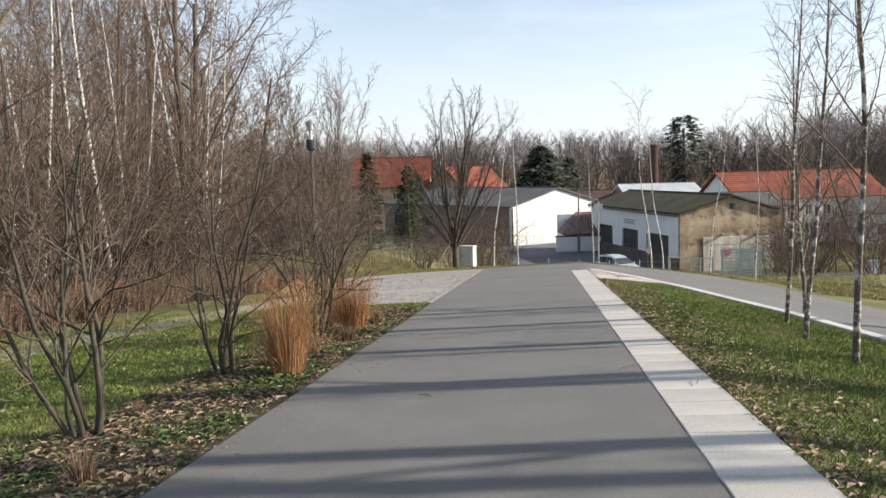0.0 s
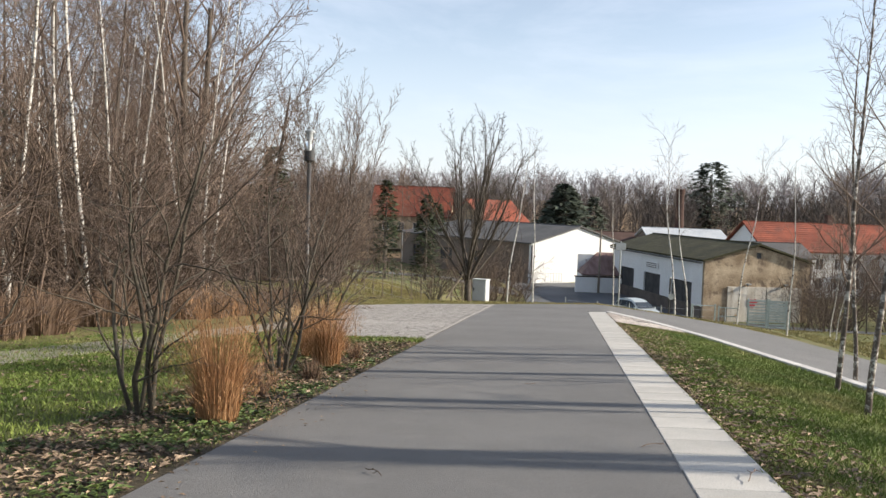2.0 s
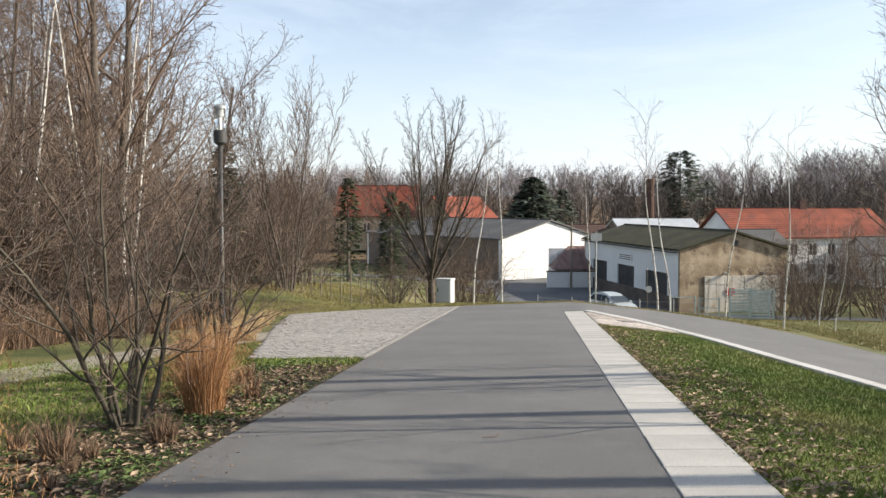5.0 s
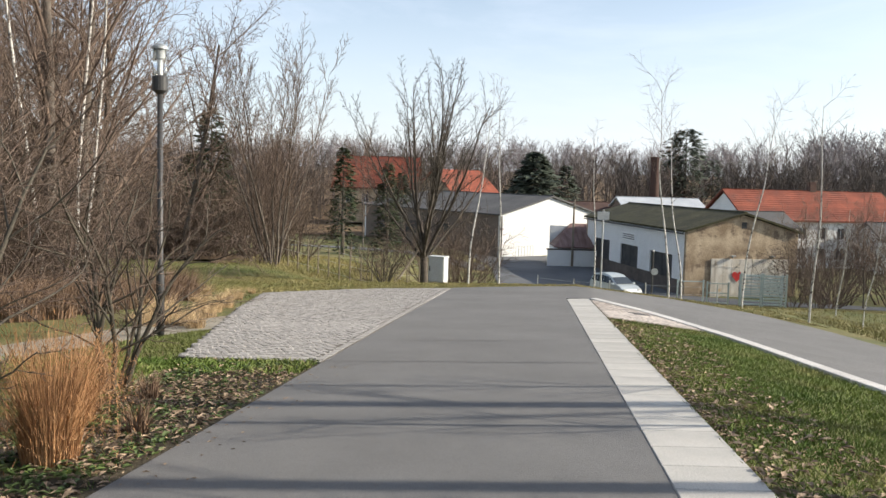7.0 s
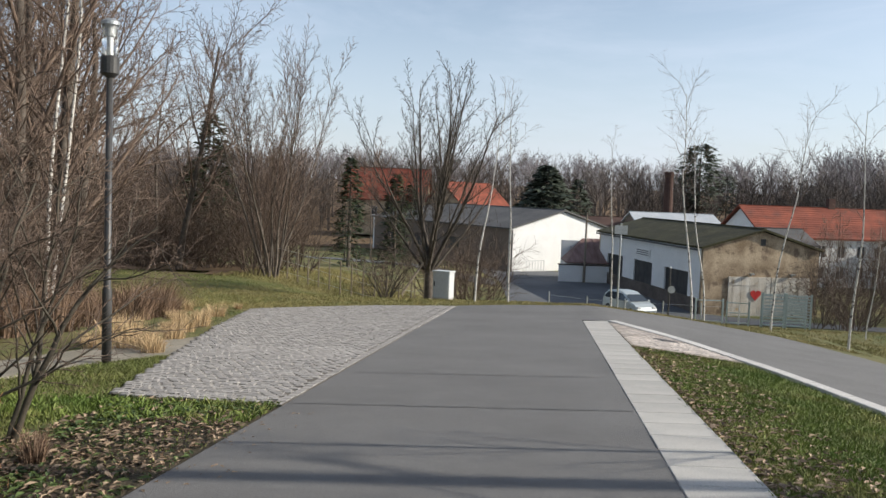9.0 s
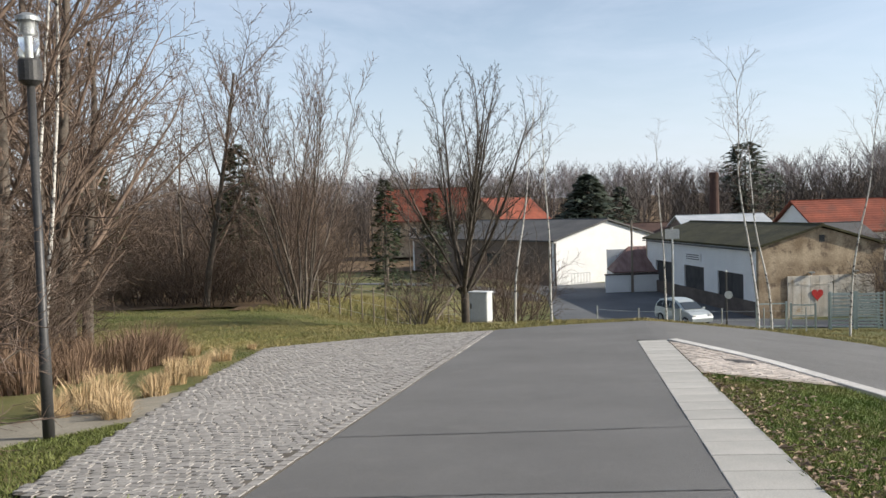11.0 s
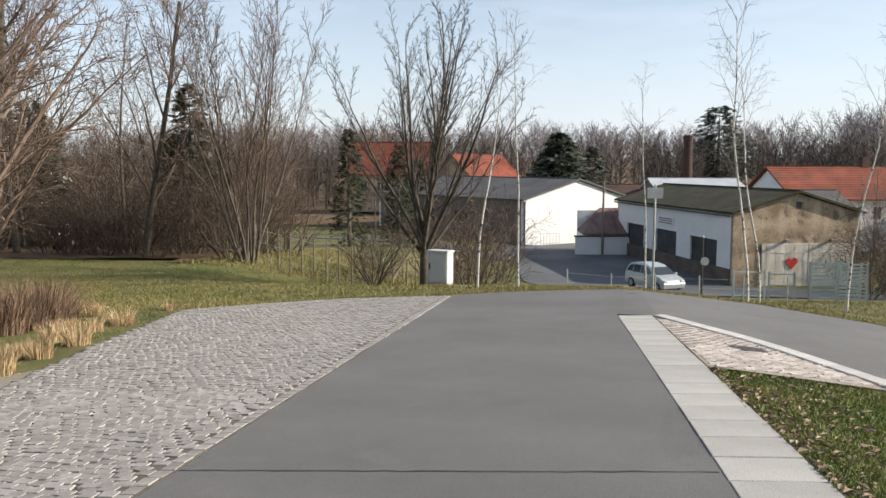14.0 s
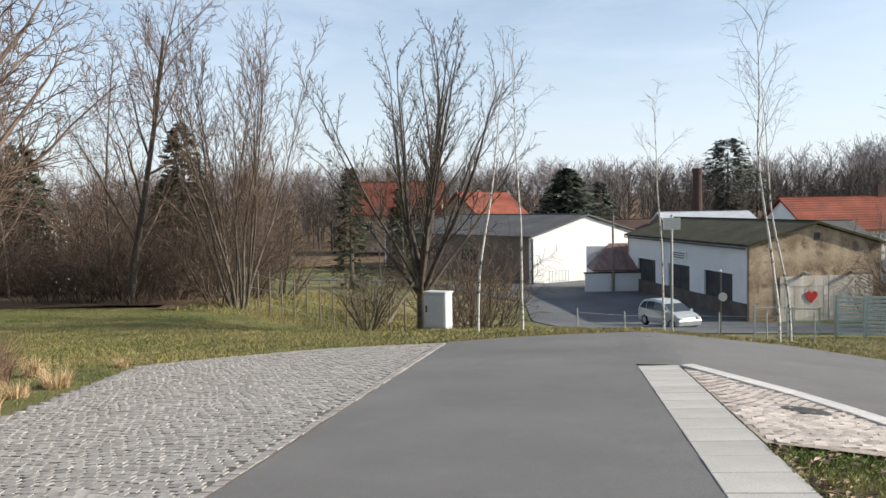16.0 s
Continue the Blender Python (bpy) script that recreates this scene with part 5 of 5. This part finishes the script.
scatter("bank_grass", 208, 45000, far_lawn, blade(0.03, 0.08, 0.007), M_DRYBLADE, "yellowed winter grass along the bank", "grass")

scatter("wide_lawn_grass", 209, 70000, wide_lawn, blade(0.02, 0.055, 0.008), M_LAWNBLADE, "yellow-green winter grass of the wide lawn", "grass")
scatter("meadow_grass", 210, 22000, meadow, blade(0.05, 0.20, 0.010), M_DRYBLADE, "tall pale withered grass of the meadow", "grass")

scatter("corner_grass", 214, 11000, lamp_corner, blade(0.02, 0.06, 0.005), M_LAWNBLADE, "short grass round the foot of the lamp", "grass")
scatter("east_lawn_grass", 211, 26000, east_lawn, blade(0.03, 0.10, 0.012), M_DRYBLADE, "olive winter grass beyond the side path", "grass")
scatter("fallen_leaves", 212, 420, path_edge, lambda rng: ([(p[0], p[1], p[2] + 0.022) for p in leaf_flat(rng)], [(0, 1, 2), (0, 2, 3)]), M_LEAF, "dry leaves blown onto the asphalt's edge", "leaves")


# ---- paving pieces ----
def slab_mesh(name, w, l, h, bev):
    bm = boxed(-w / 2, w / 2, -l / 2, l / 2, -h, 0)
    top = [e for e in bm.edges if all(v.co.z > -0.001 for v in e.verts)]
    bmesh.ops.bevel(bm, geom=top, offset=bev, segments=1, affect="EDGES")
    me = bpy.data.meshes.new(name)
    bm.normal_update()
    bm.to_mesh(me)
    bm.free()
    return me


SLOPE = math.atan(0.07)
strip_base = tagged(strip("slab_strip", [(0.002, -12), (0.002, 26.95)], [(0.55, -12), (0.55, 26.5)], M_JOINT, 0.012, 2, 0.5, 0.1), "strip of pale concrete slabs along the path", "pavement")
slab = slab_mesh("slab", 0.54, 0.488, 0.08, 0.006)
slab.materials.append(M_CONCRETE)
for k in range(77):
    y = -11.7 + 0.5 * k
    ob = new("slab", slab)
    ob.parent = strip_base
    ob.matrix_basis = Matrix.Translation(g(0.273, y, 0.036 + rnd.uniform(-0.002, 0.002))) @ Euler((-SLOPE + rnd.uniform(-0.003, 0.003), -0.035, rnd.uniform(-0.004, 0.004))).to_matrix().to_4x4()

# pale kerb stones between the verge and the side path
kerb_base = tagged(strip("kerb_line", [(0.58, 26.35), (1.66, 24.16), (2.63, 20.45), (3.2, 16.9), (3.7, 14.2), (4.0, 11.0), (4.3, 4.0), (4.38, -6.0)],
                         [(0.60, 26.45), (1.70, 24.30), (2.7, 20.50), (3.3, 17.0), (3.8, 14.3), (4.1, 11.0), (4.4, 4.0), (4.5, -6.0)], M_JOINT, 0.02, 1, 0.5, 0.1), "line of pale stone kerb", "kerb")
kb = slab_mesh("kerb_stone", 0.2, 0.98, 0.12, 0.01)
kb.materials.append(M_KERB)
line = np.array([(0.62, 26.35), (1.70, 24.2), (2.68, 20.47), (3.25, 16.95), (3.75, 14.25), (4.06, 11.0), (4.35, 4.0), (4.45, -6.0)])
dist = np.r_[0, np.cumsum(np.hypot(*np.diff(line, axis=0).T))]
for k in range(int(dist[-1])):
    a, b = (np.array([np.interp(s, dist, line[:, i]) for i in (0, 1)]) for s in (k, k + 1))
    c, d = (a + b) / 2, b - a
    za, zb = float(gz(*a)), float(gz(*b))
    ob = new("kerb_stone", kb)
    ob.parent = kerb_base
    ob.matrix_basis = Matrix.Translation((c[0], c[1], (za + zb) / 2 + 0.07)) @ Euler((math.atan2(zb - za, 1.0), 0, math.atan2(-d[0], d[1]))).to_matrix().to_4x4()


def inside(poly, x, y):
    n, c = len(poly), False
    for (x0, y0), (x1, y1) in zip(poly, poly[1:] + poly[:1]):
        if (y0 > y) != (y1 > y) and x < (x1 - x0) * (y - y0) / (y1 - y0) + x0:
            c = not c
    return c


def setts(base, poly, size, mat, seed, near, up, arc=0.16, period=1.25):
    """Split stones laid in shallow arcs over the base; the near ones are parts, the others one joined part."""
    rng = np.random.default_rng(seed)
    xs, ys = [p[0] for p in poly], [p[1] for p in poly]
    spots = []
    for j in range(int((max(ys) - min(ys) + 1) / size) + 2):
        for i in range(int((max(xs) - min(xs)) / size) + 2):
            x = min(xs) + size * (i + 0.5 * (j % 2)) + rng.normal(0, 0.006)
            y = min(ys) - 0.5 + size * j + arc * abs(math.sin(math.pi * x / period)) + rng.normal(0, 0.007)
            if inside(poly, x, y):
                spots.append((x, y))
    shapes = []
    for k in range(6):
        bm = bmesh.new()
        h = size * 0.474
        low = [bm.verts.new((sx * h * rng.uniform(0.93, 1.04), sy * h * rng.uniform(0.93, 1.04), -0.03)) for sx, sy in ((-1, -1), (1, -1), (1, 1), (-1, 1))]
        mid = [bm.verts.new((v.co.x, v.co.y, rng.uniform(-0.006, -0.004))) for v in low]
        top = [bm.verts.new((v.co.x * 0.95, v.co.y * 0.95, rng.uniform(-0.0025, 0.0015))) for v in low]
        for a, b in ((low, mid), (mid, top)):
            for i in range(4):
                bm.faces.new((a[i], a[(i + 1) % 4], b[(i + 1) % 4], b[i]))
        bm.faces.new(top)
        me = bpy.data.meshes.new("sett")
        bm.normal_update()
        bm.to_mesh(me)
        bm.free()
        me.materials.append(mat)
        shapes.append((me, np.array([v.co for v in me.vertices]), [tuple(p.vertices) for p in me.polygons]))
    V, F, n, made = [], [], 0, 0
    for x, y in spots:
        me, v, f = shapes[rng.integers(6)]
        z, a = float(gz(x, y)) + up + rng.uniform(-0.0025, 0.0025), rng.normal(0, 0.12) + rng.integers(4) * math.pi / 2
        if made < 300 and near(x, y):
            ob = new("sett", me)
            ob.parent = base
            ob.matrix_basis = pose(x, y, z, -4 + rng.normal(0, 0.8), -2 + rng.normal(0, 0.8), math.degrees(a))
            made += 1
            continue
        R = np.array(((math.cos(a), -math.sin(a), 0), (math.sin(a), math.cos(a), 0), (0, 0, 1)))
        q = v @ R.T
        q[:, 2] += -0.07 * q[:, 1] + 0.035 * q[:, 0]
        V.append(q + np.array((x, y, z)))
        F += [tuple(i + n for i in p) for p in f]
        n += len(v)
    ob = mesh_of("joined_setts", np.concatenate(V).tolist(), F, mat, base)
    ob["kind"] = "stuff"
    return ob


cob = tagged(strip("sett_paving", [*COBBLE_LEFT], [(-3.26, 15.3), (-3.26, 23.0), (-3.30, 31.2)], M_JOINT, 0.0315, 10, 0.5, 0.1), "square of grey granite setts laid in arcs beside the path", "pavement")
setts(cob, [(-5.1, 15.6), (-3.415, 15.35), (-3.415, 31.0), (-5.4, 30.6), (-6.8, 29.6), (-8.15, 28.3), (-7.0, 23.0)], 0.105, M_SETT, 301, lambda x, y: x > -5.6 and 18.6 < y < 21.0, 0.04)
back = tagged(strip("sett_paving_corner", [(-8.2, 28.3), (-6.8, 29.65), (-5.4, 30.7), (-3.3, 31.25)], [(-8.0, 28.2), (-6.0, 28.2), (-5.0, 29.0), (-3.3, 30.9)], M_JOINT, 0.004, 3, 0.5, 0.1), "rounded corner of the granite sett paving", "pavement")
edge = slab_mesh("edge_stone", 0.11, 0.155, 0.1, 0.012)
edge.materials.append(M_SETT)
for k in range(98):
    y = 15.4 + 0.16 * k
    ob = new("edge_stone", edge)
    ob.parent = cob
    ob.matrix_basis = Matrix.Translation(g(-3.325 + rnd.uniform(-0.006, 0.006), y, 0.036 + rnd.uniform(-0.003, 0.003))) @ Euler((-SLOPE, -0.035, rnd.uniform(-0.05, 0.05))).to_matrix().to_4x4()
tri = tagged(strip("pale_sett_paving", [(0.56, 26.3), (0.56, 21.5)], [(0.64, 26.2), (2.42, 21.45)], M_JOINT_PALE, 0.031, 5, 0.5, 0.1), "triangle of pale pinkish setts at the verge's tip", "pavement")
setts(tri, [(0.60, 26.2), (0.60, 21.55), (1.4, 21.7), (2.35, 21.6), (1.6, 24.1), (0.66, 26.1)], 0.115, M_SETT_PALE, 302, lambda x, y: y < 23.2, 0.04, 0.1, 0.9)
cover = tagged(part("manhole_cover", lathe([(0.23, 0), (0.23, 0.03), (0.19, 0.034), (0.0, 0.034)][:3], 24), M_IRON), "small round cast-iron cover in the setts", "manhole cover")
cover.matrix_world = Matrix.Translation(g(1.35, 23.4, 0.014)) @ Euler((-SLOPE, 0.1, 0)).to_matrix().to_4x4()
# thin, slightly wavering dark lines laid across the asphalt
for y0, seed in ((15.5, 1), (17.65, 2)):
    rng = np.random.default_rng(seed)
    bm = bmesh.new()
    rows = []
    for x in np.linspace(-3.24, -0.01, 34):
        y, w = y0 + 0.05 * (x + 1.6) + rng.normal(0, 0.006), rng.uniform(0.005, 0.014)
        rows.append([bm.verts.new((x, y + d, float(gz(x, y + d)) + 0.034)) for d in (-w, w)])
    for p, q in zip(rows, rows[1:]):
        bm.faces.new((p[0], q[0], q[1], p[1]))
    part("path_line", bm, M_DARKLINE, path, "thin dark line")
# fallen twigs on the path
for x, y, a, s in ((-0.2, 6.2, 0.3, 0.2), (0.35, 5.2, 1.2, 0.28), (-1.9, 5.0, 2.0, 0.16), (-1.2, 9.5, 0.8, 0.14)):
    br = []
    grow(np.random.default_rng(int(100 * s)), br, (0, 0, 0.006), (1, 0, 0.02), s, 0.004, 0, [dict(segs=4, wander=0.2, up=0, kids=3, angle=40, **{"from": 0.3}, tip=0.5), dict(segs=2, wander=0.2, up=0, kids=0, angle=40, len=0.4, rad=0.6, tip=0.5)])
    for q in br:
        q[0][:, 2] = np.clip(q[0][:, 2], 0.004, 0.02)
    v, f = tubes(br, (4, 3))
    tw = tagged(mesh_of("fallen_twig", v.tolist(), f, M_TWIG), "small dry twig lying on the paving", "twig")
    tw.matrix_world = Matrix.Translation(g(x, y, 0.034 if x < 0 else 0.05)) @ Matrix.Rotation(a, 4, "Z")
